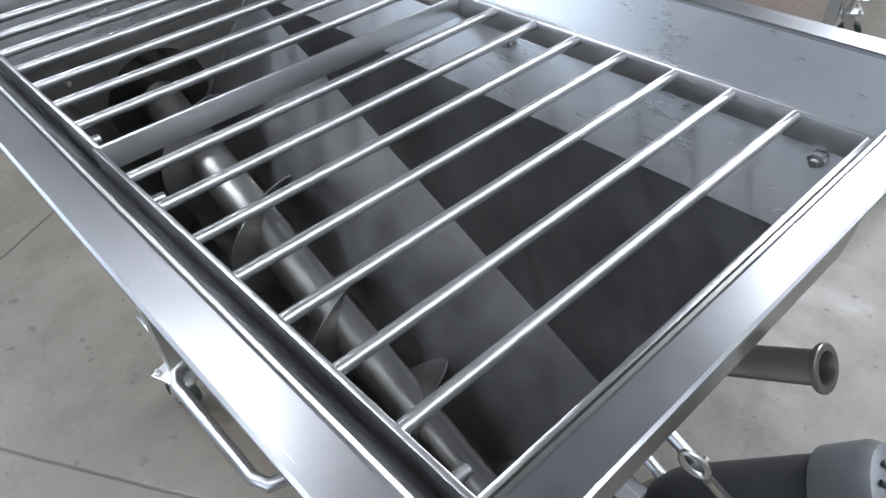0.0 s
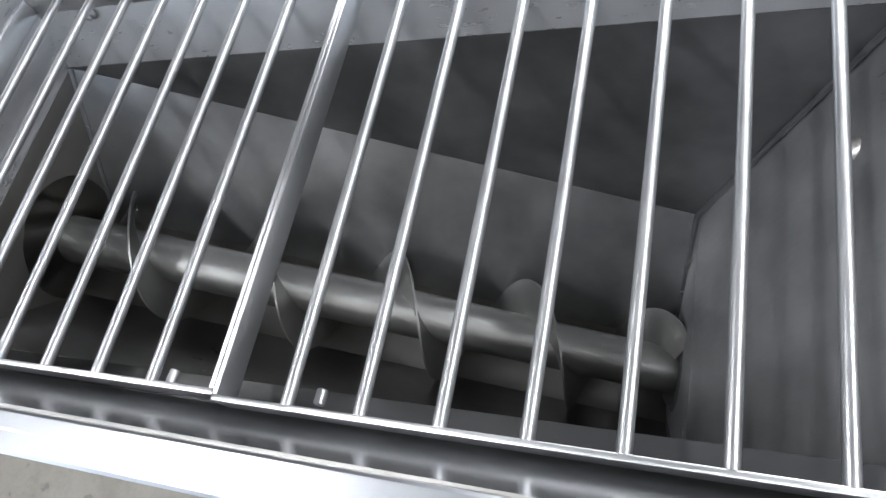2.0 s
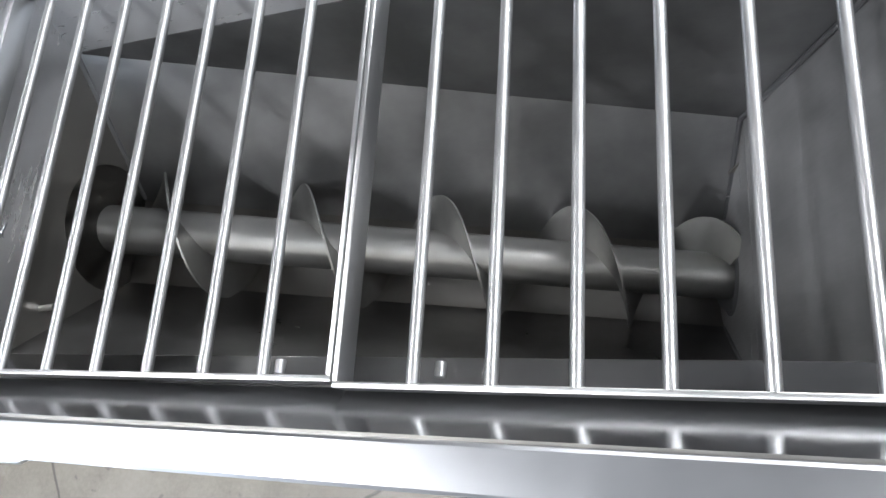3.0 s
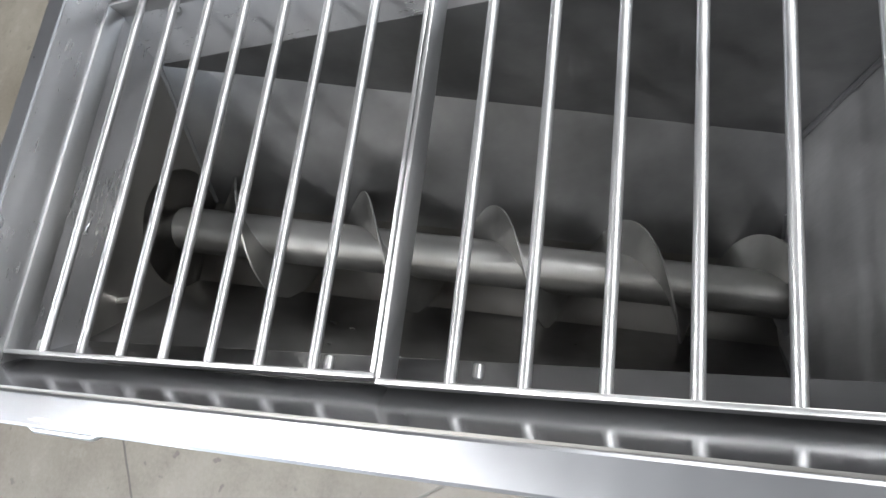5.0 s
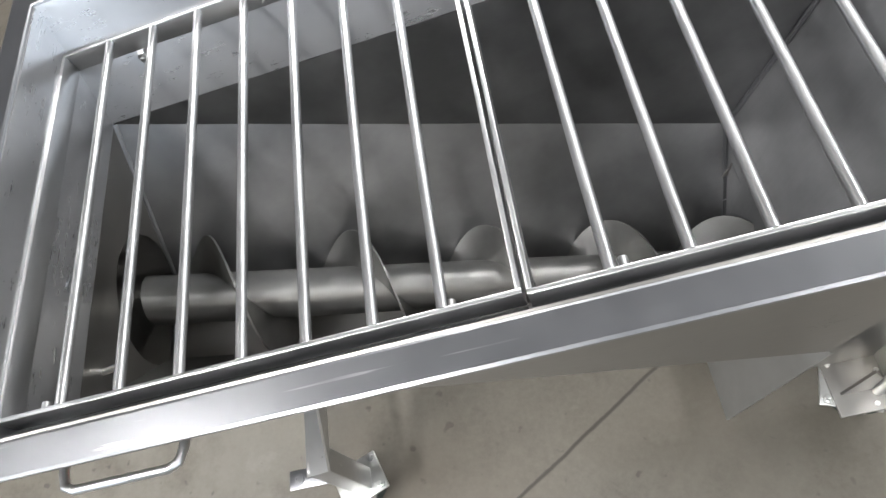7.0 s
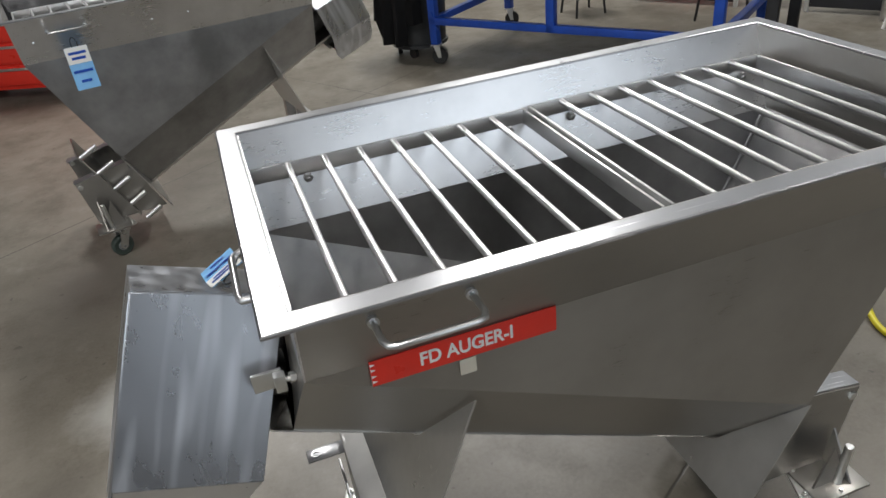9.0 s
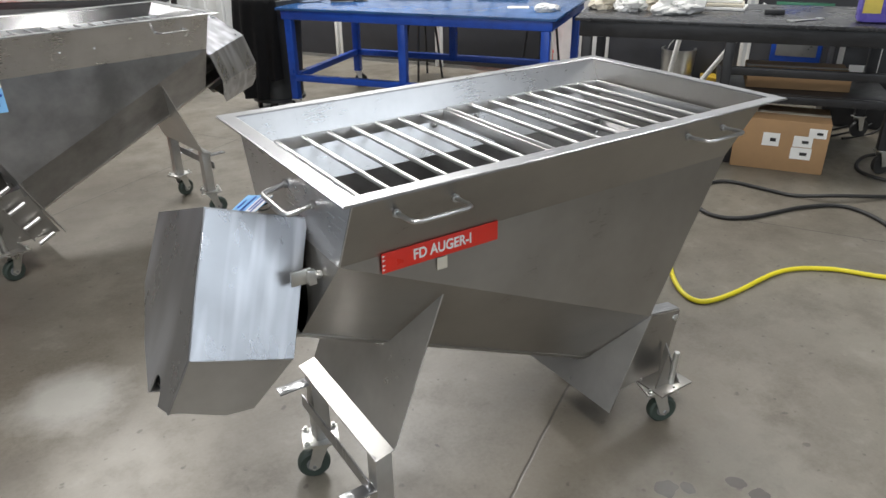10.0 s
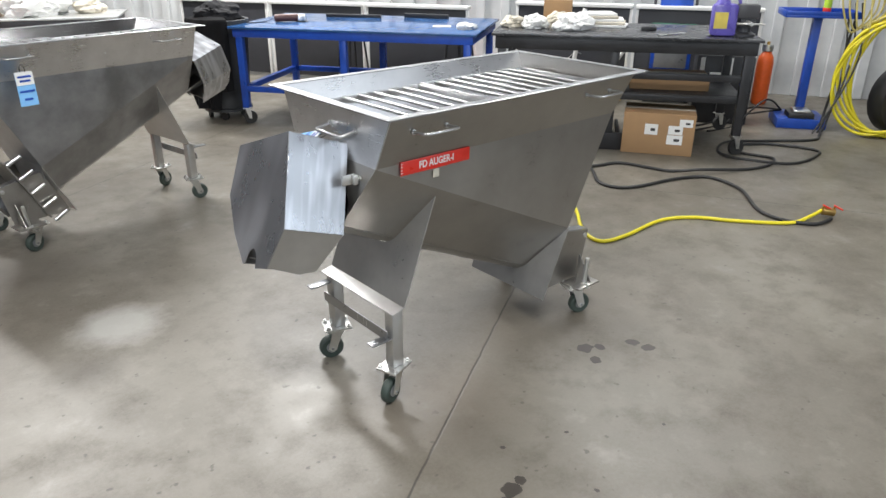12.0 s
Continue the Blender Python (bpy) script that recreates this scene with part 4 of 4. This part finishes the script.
def stool(x, y):
    t = thing("stool", "black round-topped steel shop stool", "stool", (x, y, 0), "stools behind the blue table")
    part("seat", lathe([(0.15, 0.70), (0.165, 0.705), (0.165, 0.735), (0.15, 0.74)], pose(x, y, 0), 28), BLACK, t)
    for k in range(4):
        a = radians(45 + 90 * k)
        part("leg", rod((x + 0.11 * math.cos(a), y + 0.11 * math.sin(a), 0.702), (x + 0.2 * math.cos(a), y + 0.2 * math.sin(a), 0.0), 0.011, 10), BLACK, t)
    part("foot_ring", tube([(x + 0.17 * math.cos(a), y + 0.17 * math.sin(a), 0.22) for a in [2 * math.pi * k / 28 for k in range(28)]], 0.009, 8, closed=True), BLACK, t)


stool(2.62, 4.95)
stool(3.30, 3.95)


def panel(a, b, w, h):
    """Dark partition board between white posts."""
    t = thing("partition", "dark grey partition board between slim white posts", "partition", tuple(shop(a, b).translation), "partitions along the back wall")
    m = shop(a, b)
    part("board", box(0.03, w - 0.03, -0.012, 0.012, 0.04, h, 0.003, m), PANEL, t)
    for x in (0, w - 0.03):
        part("post", box(x, x + 0.03, -0.02, 0.02, 0, h, 0.003, m), WHITE, t)
    part("ledge", box(0, w, -0.06, 0.10, h + 0.001, h + 0.035, 0.004, m), WHITE, t, "white painted top ledge")


for a in (-5.4, -4.15, -2.9):
    panel(a, 5.35, 1.22, 0.86)
panel(-1.15, 5.35, 1.22, 0.93)
panel(0.1, 5.35, 1.22, 0.93)
for k, (x, y, w) in enumerate(((3.55, 5.35, 0.42), (3.72, 4.78, 0.36))):
    t = thing("tool_case", "red plastic tool case on the floor by the wall", "tool case", (x, y, 0), "red tool cases")
    m = pose(x, y, 0, 0, 0, -55 + 20 * k)
    part("body", box(0, w, 0, 0.26, 0, 0.13, 0.015, m), RED, t)
    part("lid", box(-0.004, w + 0.004, -0.004, 0.264, 0.132, 0.17, 0.015, m), RED, t)
    part("handle", tube([m @ Vector(p) for p in ((w * 0.3, -0.004, 0.11), (w * 0.3, -0.03, 0.11), (w * 0.7, -0.03, 0.11), (w * 0.7, -0.004, 0.11))], 0.008, 8), BLACK, t)

# blue machine behind the black bench
t = thing("welding_machine", "blue and grey welding machine on a cart", "welding machine", (4.78, 2.35, 0))
m = pose(4.78, 2.35, 0, 0, 0, -57)
part("body", box(-0.2, 0.2, 0, 0.5, 0.30, 0.72, 0.02, m), BLUE, t)
part("front_panel", box(-0.16, 0.16, -0.014, -0.002, 0.36, 0.66, 0.006, m), MOTOR, t)
for x in (-0.08, 0.08):
    part("knob", lathe([(0.025, 0), (0.025, 0.02), (0.02, 0.028)], m @ pose(x, -0.014, 0.56, 90, 0, 0), 18), BLACK, t)
part("wire_feeder", box(-0.16, 0.16, 0.05, 0.42, 0.80, 1.10, 0.02, m), BLUE, t)
part("shelf", box(-0.22, 0.22, 0.0, 0.52, 0.76, 0.798, 0.004, m), plain("green_paint", (0.05, 0.2, 0.12), 0.4), t)
part("cart", box(-0.24, 0.24, -0.05, 0.6, 0.12, 0.16, 0.01, m), DARK, t)
for x in (-0.21, 0.21):
    part("post", box(x - 0.015, x + 0.015, 0.45, 0.48, 0.16, 1.15, 0.003, m), DARK, t)
    for y in (0.02, 0.52):
        part("wheel", lathe([(0.03, -0.02), (0.058, -0.02), (0.06, 0), (0.058, 0.02), (0.03, 0.02)], m @ pose(x, y, 0.06, 0, 90, 0), 20), BLACK_RUBBER, t)
# dark crate, grey pail, yellow roll and props under the bench
t = thing("crate", "black plastic crate with white stripes under the bench", "crate", (4.25, 1.62, 0))
m = pose(4.22, 1.72, 0, 0, 0, -55)
part("body", box(0, 0.5, 0, 0.36, 0.0, 0.62, 0.012, m), BLACK, t)
for x in (0.03, 0.27):
    part("stripe", box(x, x + 0.04, -0.004, -0.001, 0.36, 0.6, 0, m), WHITE, t)
part("mark", box(0.12, 0.22, -0.004, -0.001, 0.42, 0.47, 0, m), WHITE, t)
t = thing("pail", "grey metal pail on the floor by the wall", "pail", (4.2, 3.1, 0))
part("body", lathe([(0.13, 0), (0.15, 0.36), (0.155, 0.36), (0.155, 0.37), (0.14, 0.37), (0.12, 0.03)], pose(4.25, 3.15, 0), 26), ZINC, t)
part("bail", tube([(4.25 + 0.155 * math.cos(a), 3.15, 0.36 + 0.11 * math.sin(a)) for a in [math.pi * k / 14 for k in range(15)]], 0.004, 8), ZINC, t)
solo("cable_reel", lathe([(0.06, 0), (0.15, 0.0), (0.15, 0.02), (0.09, 0.025), (0.09, 0.13), (0.15, 0.135), (0.15, 0.155), (0.06, 0.155)], pose(4.45, 2.85, 0.0, 0, 0, 0), 28), plain("ochre_plastic", (0.5, 0.33, 0.03), 0.5), "ochre plastic cable reel on the floor", "reel")
for k, (x, y, ang) in enumerate(((4.0, 3.05, 8), (4.15, 2.9, 32), (4.5, 3.3, -5))):
    p = Vector((x, y, 0))
    d = Vector((math.sin(radians(ang)) * ex, math.sin(radians(ang)) * ey, math.cos(radians(ang))))
    solo("pipe", rod(p, p + d * 0.95, 0.022, 14), WHITE, "white plastic pipe leaning under the bench", "pipe", "leaning pipes")
t = thing("floor_grille", "dark slatted plastic pallet section lying behind the box", "grille", (2.75, 1.95, 0))
m = pose(2.62, 1.95, 0, 0, 0, -52)
part("frame", box(0, 0.5, 0, 0.03, 0.0, 0.14, 0.004, m), BLACK, t)
for k in range(9):
    part("slat", box(0.01 + 0.055 * k, 0.04 + 0.055 * k, 0.03, 0.5, 0.1, 0.14, 0.003, m), BLACK, t)

# orange gas bottle
t = thing("gas_bottle", "orange gas bottle standing on the floor", "gas bottle", (5.5, 1.69, 0))
m = pose(5.5, 1.69, 0)
part("body", lathe([(0.065, 0), (0.076, 0.02), (0.08, 0.05), (0.08, 0.42), (0.07, 0.48), (0.045, 0.525), (0.03, 0.54)], m, 28), ORANGE, t)
part("collar", lathe([(0.05, 0.535), (0.055, 0.54), (0.055, 0.60), (0.045, 0.60)], m, 20), ZINC, t)
part("valve", rod((5.5, 1.69, 0.54), (5.5, 1.69, 0.63), 0.015, 12), BRASS, t)

# blue pedestal stand
t = thing("pedestal_stand", "blue painted steel pedestal stand with a tray top", "stand", (4.93, 1.03, 0))
m = pose(4.93, 1.03, 0, 0, 0, -55)
part("foot", box(-0.21, 0.21, -0.21, 0.21, 0.0, 0.09, 0.008, m), BLUE, t)
part("column", box(-0.036, 0.036, -0.036, 0.036, 0.09, 0.97, 0.006, m), BLUE, t)
part("tray", box(-0.3, 0.3, -0.2, 0.2, 0.965, 0.985, 0.003, m), BLUE, t)
for a in ((-0.3, 0.3, -0.2, -0.19), (-0.3, 0.3, 0.19, 0.2), (-0.3, -0.29, -0.19, 0.19), (0.29, 0.3, -0.19, 0.19)):
    part("tray_lip", box(*a, 0.985, 1.02, 0.002, m), BLUE, t)
t = thing("foot_pedal", "black foot pedal on the stand's base", "pedal", tuple(m @ Vector((0, -0.1, 0.09))))
part("base", box(-0.12, 0.1, -0.2, 0.0, 0.0905, 0.14, 0.01, m), BLACK, t)
part("treadle", box(-0.08, 0.06, -0.19, -0.03, 0.142, 0.165, 0.008, m), ZINC, t)
c = m @ Vector((0.06, 0.0, 0.986))
t = thing("spray_can", "lime yellow spray can with a red band", "spray can", tuple(c))
part("body", lathe([(0.03, 0), (0.033, 0.004), (0.033, 0.17), (0.026, 0.185), (0.012, 0.19)], pose(*c), 22), plain("lime_paint", (0.5, 0.72, 0.05), 0.3), t)
part("band", lathe([(0.0335, 0.02), (0.0342, 0.021), (0.0342, 0.05), (0.0335, 0.051)], pose(*c), 22), RED, t)
part("cap", lathe([(0.024, 0.186), (0.024, 0.225), (0.02, 0.23)], pose(*c), 18), RED, t)

# coil of yellow hose on a rack of dark reels
t = thing("hose_reel", "dark steel hose rack by the wall", "hose rack", (5.35, 0.25, 0))
for k in range(3):
    part("drum", lathe([(0.12, -0.09), (0.3, -0.09), (0.31, -0.07), (0.31, 0.07), (0.3, 0.09), (0.12, 0.09)], pose(5.25 + 0.05 * k, 0.28 - 0.10 * k, 0.31, 0, 90, 60) if k == 0 else pose(5.3, 0.2, 0.31 + 0.3 * k, 0, 90, 60), 30), BLACK_RUBBER, t)
part("post", box(-0.03, 0.03, -0.03, 0.03, 0, 1.5, 0.004, pose(5.45, 0.32, 0, 0, 0, 31)), DARK, t)
part("arm", rod((5.45, 0.32, 1.02), (4.75, 0.30, 1.0), 0.018, 12), DARK, t)
for k in range(7):
    pts = []
    for j in range(28):
        a = 2 * math.pi * j / 28
        r = 0.42 + 0.035 * math.sin(a * 2 + k) + 0.012 * k
        w = 0.04 * math.sin(3 * a + 2 * k)
        cz = 0.505 + 0.006 * k
        pts.append((4.88 + 0.028 * k + w * 0.4 + 0.5 * r * math.cos(a) * 0.55, 0.36 - 0.02 * k - 0.83 * r * math.cos(a), max(0.02, cz + r * 1.12 * math.sin(a))))
    tagged(new("hose_coil", finish(tube(smooth_path(pts, 3, True), 0.0125, 10, closed=True), "hose_coil", YELLOW)), "yellow air hose hung in a coil on the rack", "hose", "coil of yellow hose")
for k in range(5):
    pts = [(4.86 + 0.03 * k, 0.86 - 0.05 * k, 1.30), (4.84, 0.80 - 0.06 * k, 1.05 - 0.03 * k), (4.86, 0.70 - 0.03 * k, 0.86 + 0.02 * k), (4.9, 0.60 - 0.04 * k, 1.05), (4.92, 0.62 - 0.04 * k, 1.30)]
    tagged(new("cord", finish(tube(smooth_path(pts, 6), 0.008, 8), "cord", plain("dull_yellow_cord", (0.45, 0.38, 0.12), 0.5) if k == 0 else bpy.data.materials["dull_yellow_cord"])), "dull yellow cord hung in loops by the wall", "cord", "hung cords")
for k in range(3):
    pts = [(4.9, 0.78 - 0.05 * k, 1.1), (4.88, 0.72 - 0.06 * k, 0.7), (4.8 - 0.06 * k, 0.68 - 0.03 * k, 0.35), (4.7 - 0.1 * k, 0.7, 0.02 + 0.012 * k)]
    tagged(new("cord", finish(tube(smooth_path(pts, 6), 0.008, 8), "cord", BLACK_RUBBER)), "black cord hanging by the wall", "cord", "hung black cords")

# hoses on the floor
R1 = 0.0115
black_hose = [(2.62, 1.75, R1), (2.45, 1.52, R1), (2.25, 1.30, R1), (2.107, 1.142, R1), (2.10, 1.0, R1), (2.239, 0.901, R1), (2.605, 0.819, R1), (2.80, 0.68, R1), (2.725, 0.409, R1), (2.443, 0.143, R1), (2.378, -0.035, R1), (2.453, -0.208, R1), (2.62, -0.24, R1)]
solo("black_hose", tube(smooth_path(black_hose, 10), R1, 12), BLACK_RUBBER, "thick black rubber hose winding across the floor", "hose")
loop = [(2.1, 1.62, R1), (2.372, 1.41, R1), (2.594, 1.33, R1), (2.67, 1.1, R1), (2.72, 0.95, R1), (2.85, 0.785, 3 * R1), (3.185, 0.609, R1), (3.422, 0.55, R1), (3.62, 0.62, R1), (3.581, 0.865, R1), (3.72, 0.997, R1), (3.968, 0.87, R1), (4.102, 0.62, R1), (4.06, 0.44, R1), (3.618, 0.44, R1), (3.35, 0.70, 3 * R1), (3.45, 0.98, R1), (3.70, 1.06, 3 * R1), (4.05, 0.92, R1), (4.4, 0.66, R1), (4.62, 0.68, R1), (4.86, 0.78, 0.1), (4.9, 0.74, 0.6), (4.9, 0.70, 1.0)]
solo("black_hose", tube(smooth_path(loop, 10), R1, 12), BLACK_RUBBER, "thick black rubber hose coiled on the floor beside the bench", "hose")
yellow_hose = [(1.75, 1.15, 0.011), (1.62, 0.98, 0.011), (1.5, 0.84, 0.011), (1.352, 0.693, 0.011), (1.257, 0.546, 0.011), (1.275, 0.455, 0.011), (1.448, 0.428, 0.011), (1.802, 0.432, 0.011), (2.004, 0.322, 0.011), (2.138, 0.133, 0.011), (2.357, -0.1, 0.011), (2.54, -0.145, 0.02), (2.66, -0.16, 0.035)]
solo("yellow_hose", tube(smooth_path(yellow_hose, 10), 0.011, 12), YELLOW, "yellow air hose lying on the floor", "hose")
t = thing("hose_coupling", "brass hose coupling with red levers lying on the floor", "coupling", (2.68, -0.19, 0))
part("body", rod((2.655, -0.165, 0.036), (2.70, -0.225, 0.03), 0.024, 16), BRASS, t)
for k in range(2):
    part("lever", box(-0.012, 0.012, -0.03, 0.03, 0.05, 0.058, 0.003, pose(2.66 + 0.04 * k, -0.17 - 0.05 * k, 0.012, 25, 0, 40)), RED, t)
    part("valve_stem", rod((2.66 + 0.04 * k, -0.17 - 0.05 * k, 0.03), (2.66 + 0.04 * k, -0.17 - 0.05 * k, 0.068), 0.007, 10), BRASS, t)
for k in range(3):
    pts = [(4.95, 1.2, 0.1), (4.7 - 0.1 * k, 1.25 + 0.1 * k, 0.22 - 0.08 * k), (4.35, 1.35 + 0.1 * k, 0.012), (4.0 - 0.1 * k, 1.4 + 0.1 * k, 0.012)]
    tagged(new("cord", finish(tube(smooth_path(pts, 8), 0.009, 8), "cord", BLACK_RUBBER)), "black power cord trailing over the floor", "cord", "trailing cords")

# bench and chest behind the second hopper
t, mf = table("work_table", "grey steel work table crowded with bags and boxes", (-1.9, 6.55), -25.0, 2.5, 0.8, 0.9, ZINC, DARK, 0.06, 0.05, [], 0.05)
for i, (a, b, s, mt) in enumerate(((1.75, 0.35, (0.3, 0.22, 0.14), WHITE), (1.2, 0.4, (0.2, 0.16, 0.09), CREAM), (0.7, 0.3, (0.22, 0.16, 0.08), WHITE), (2.2, 0.5, (0.14, 0.12, 0.08), CREAM))):
    crumpled("plastic_bag", mf @ Vector((a, b, 0.9)), s, mt, "crumpled pale plastic bag on the work table", "bag", 20 + i)
carton(mf @ pose(1.38, 0.5, 0.901), 0.3, 0.2, 0.18, "small brown cardboard box on the work table")
solo("dark_tool", box(0, 0.24, 0, 0.07, 0.9005, 0.95, 0.015, mf @ pose(1.0, 0.12, 0, 0, 0, 12)), BLACK, "dark hand tool on the work table", "tool")
t = thing("tool_chest", "red steel tool chest with black drawers", "tool chest", (-2.0, 5.4, 0))
m = pose(-2.6, 5.75, 0, 0, 0, -25)
part("body", box(0, 1.1, 0, 0.5, 0.1, 1.0, 0.01, m), RED, t)
for k in range(5):
    d = part("drawer", box(0.03, 1.07, -0.02, -0.001, 0.14 + 0.17 * k, 0.29 + 0.17 * k, 0.005, m), RED, t)
    part("pull", box(0.2, 0.9, -0.035, -0.021, 0.255 + 0.17 * k, 0.275 + 0.17 * k, 0.004, m), ZINC, d)
for x in (0.06, 1.04):
    for y in (0.06, 0.44):
        part("wheel", lathe([(0.02, -0.015), (0.05, -0.015), (0.05, 0.015), (0.02, 0.015)], m @ pose(x, y, 0.05, 0, 90, 0), 18), BLACK_RUBBER, t)


# ---- tags and floor marks ----
def tag(p, out, down, k0=1.0, name="hang_tag"):
    """A printed card tag on a black cable tie."""
    p, out, down = Vector(p), Vector(out).normalized(), Vector(down).normalized()
    side = down.cross(out).normalized()
    t = thing(name, "light blue and white printed card tag on a black cable tie", "tag", tuple(p), "hang tags")
    q = p + down * 0.035 + out * 0.004

    def at(a, b, c):
        return q + side * a * k0 + down * b * k0 + out * c
    part("card", plate([at(-0.033, 0, 0), at(0.033, 0, 0), at(0.034, 0.13, 0), at(-0.034, 0.13, 0)], 0.001), TAG, t, "light blue card")
    part("header", plate([at(-0.0325, 0, 0.002), at(0.0325, 0, 0.002), at(0.033, 0.05, 0.002), at(-0.033, 0.05, 0.002)], 0.0006), WHITE, t, "white printed heading")
    for a, w in ((0.014, 0.05), (0.03, 0.04), (0.07, 0.055), (0.1, 0.03)):
        part("print_bar", plate([at(-w / 2, a, 0.0035), at(w / 2, a, 0.0035), at(w / 2, a + 0.008, 0.0035), at(-w / 2, a + 0.008, 0.0035)], 0.0003), BLUE, t)
    part("cable_tie", tube([p + side * 0.012 * math.cos(a) + (down * 0.5 * (1 - math.sin(a))) * 0.05 for a in [2 * math.pi * k / 16 for k in range(16)]], 0.002, 6, closed=True), BLACK_RUBBER, t)


h2 = M2 @ Vector((0.425, 0.588, 1.012))
o2 = M2.to_3x3() @ Vector((0, 1, 0))
tag(h2 + o2 * 0.03, o2, (0, 0, -1), 1.3)
tag((-0.672, 0.215, 1.012), (-0.35, -0.2, 0.9), (-0.15, 0.95, -0.28))

STAIN = plain("oil_stain", (0.048, 0.041, 0.034), 0.35, vary=0.3)
PALE = plain("pale_floor_patch", (0.42, 0.41, 0.38), 0.4, vary=0.15, scale=6)


def blot(x, y, r, mat, label, name, seed, stretch=1.0, turn=0.0):
    """A thin irregular mark lying on the floor."""
    bm = bmesh.new()
    vs = []
    for k in range(26):
        a = 2 * math.pi * k / 26
        rr = r * (1 + 0.35 * noise.noise(Vector((math.cos(a) * 1.2 + seed * 5, math.sin(a) * 1.2, seed))))
        p = Matrix.Rotation(radians(turn), 3, "Z") @ Vector((rr * math.cos(a) * stretch, rr * math.sin(a), 0))
        vs.append(bm.verts.new((x + p.x, y + p.y, 0.0012)))
    bm.faces.new(vs)
    return tagged(new(name, finish(bm, name, mat, 0)), label, "floor mark", "floor marks", "structure")


for k, (x, y, r) in enumerate(((0.292, -0.19, 0.032), (0.252, -0.275, 0.022), (0.345, -0.225, 0.02), (0.485, -0.292, 0.024), (0.50, -0.362, 0.026), (-0.555, -0.57, 0.03), (-0.50, -0.56, 0.018), (-0.60, -0.60, 0.02), (-0.43, -0.41, 0.008), (-0.2, -0.5, 0.007), (0.1, -0.7, 0.006), (-0.35, -0.75, 0.008))):
    blot(x, y, r, STAIN, "dark dried oil stain on the concrete floor", "oil_stain", k + 1, 1.2, 40 * k)
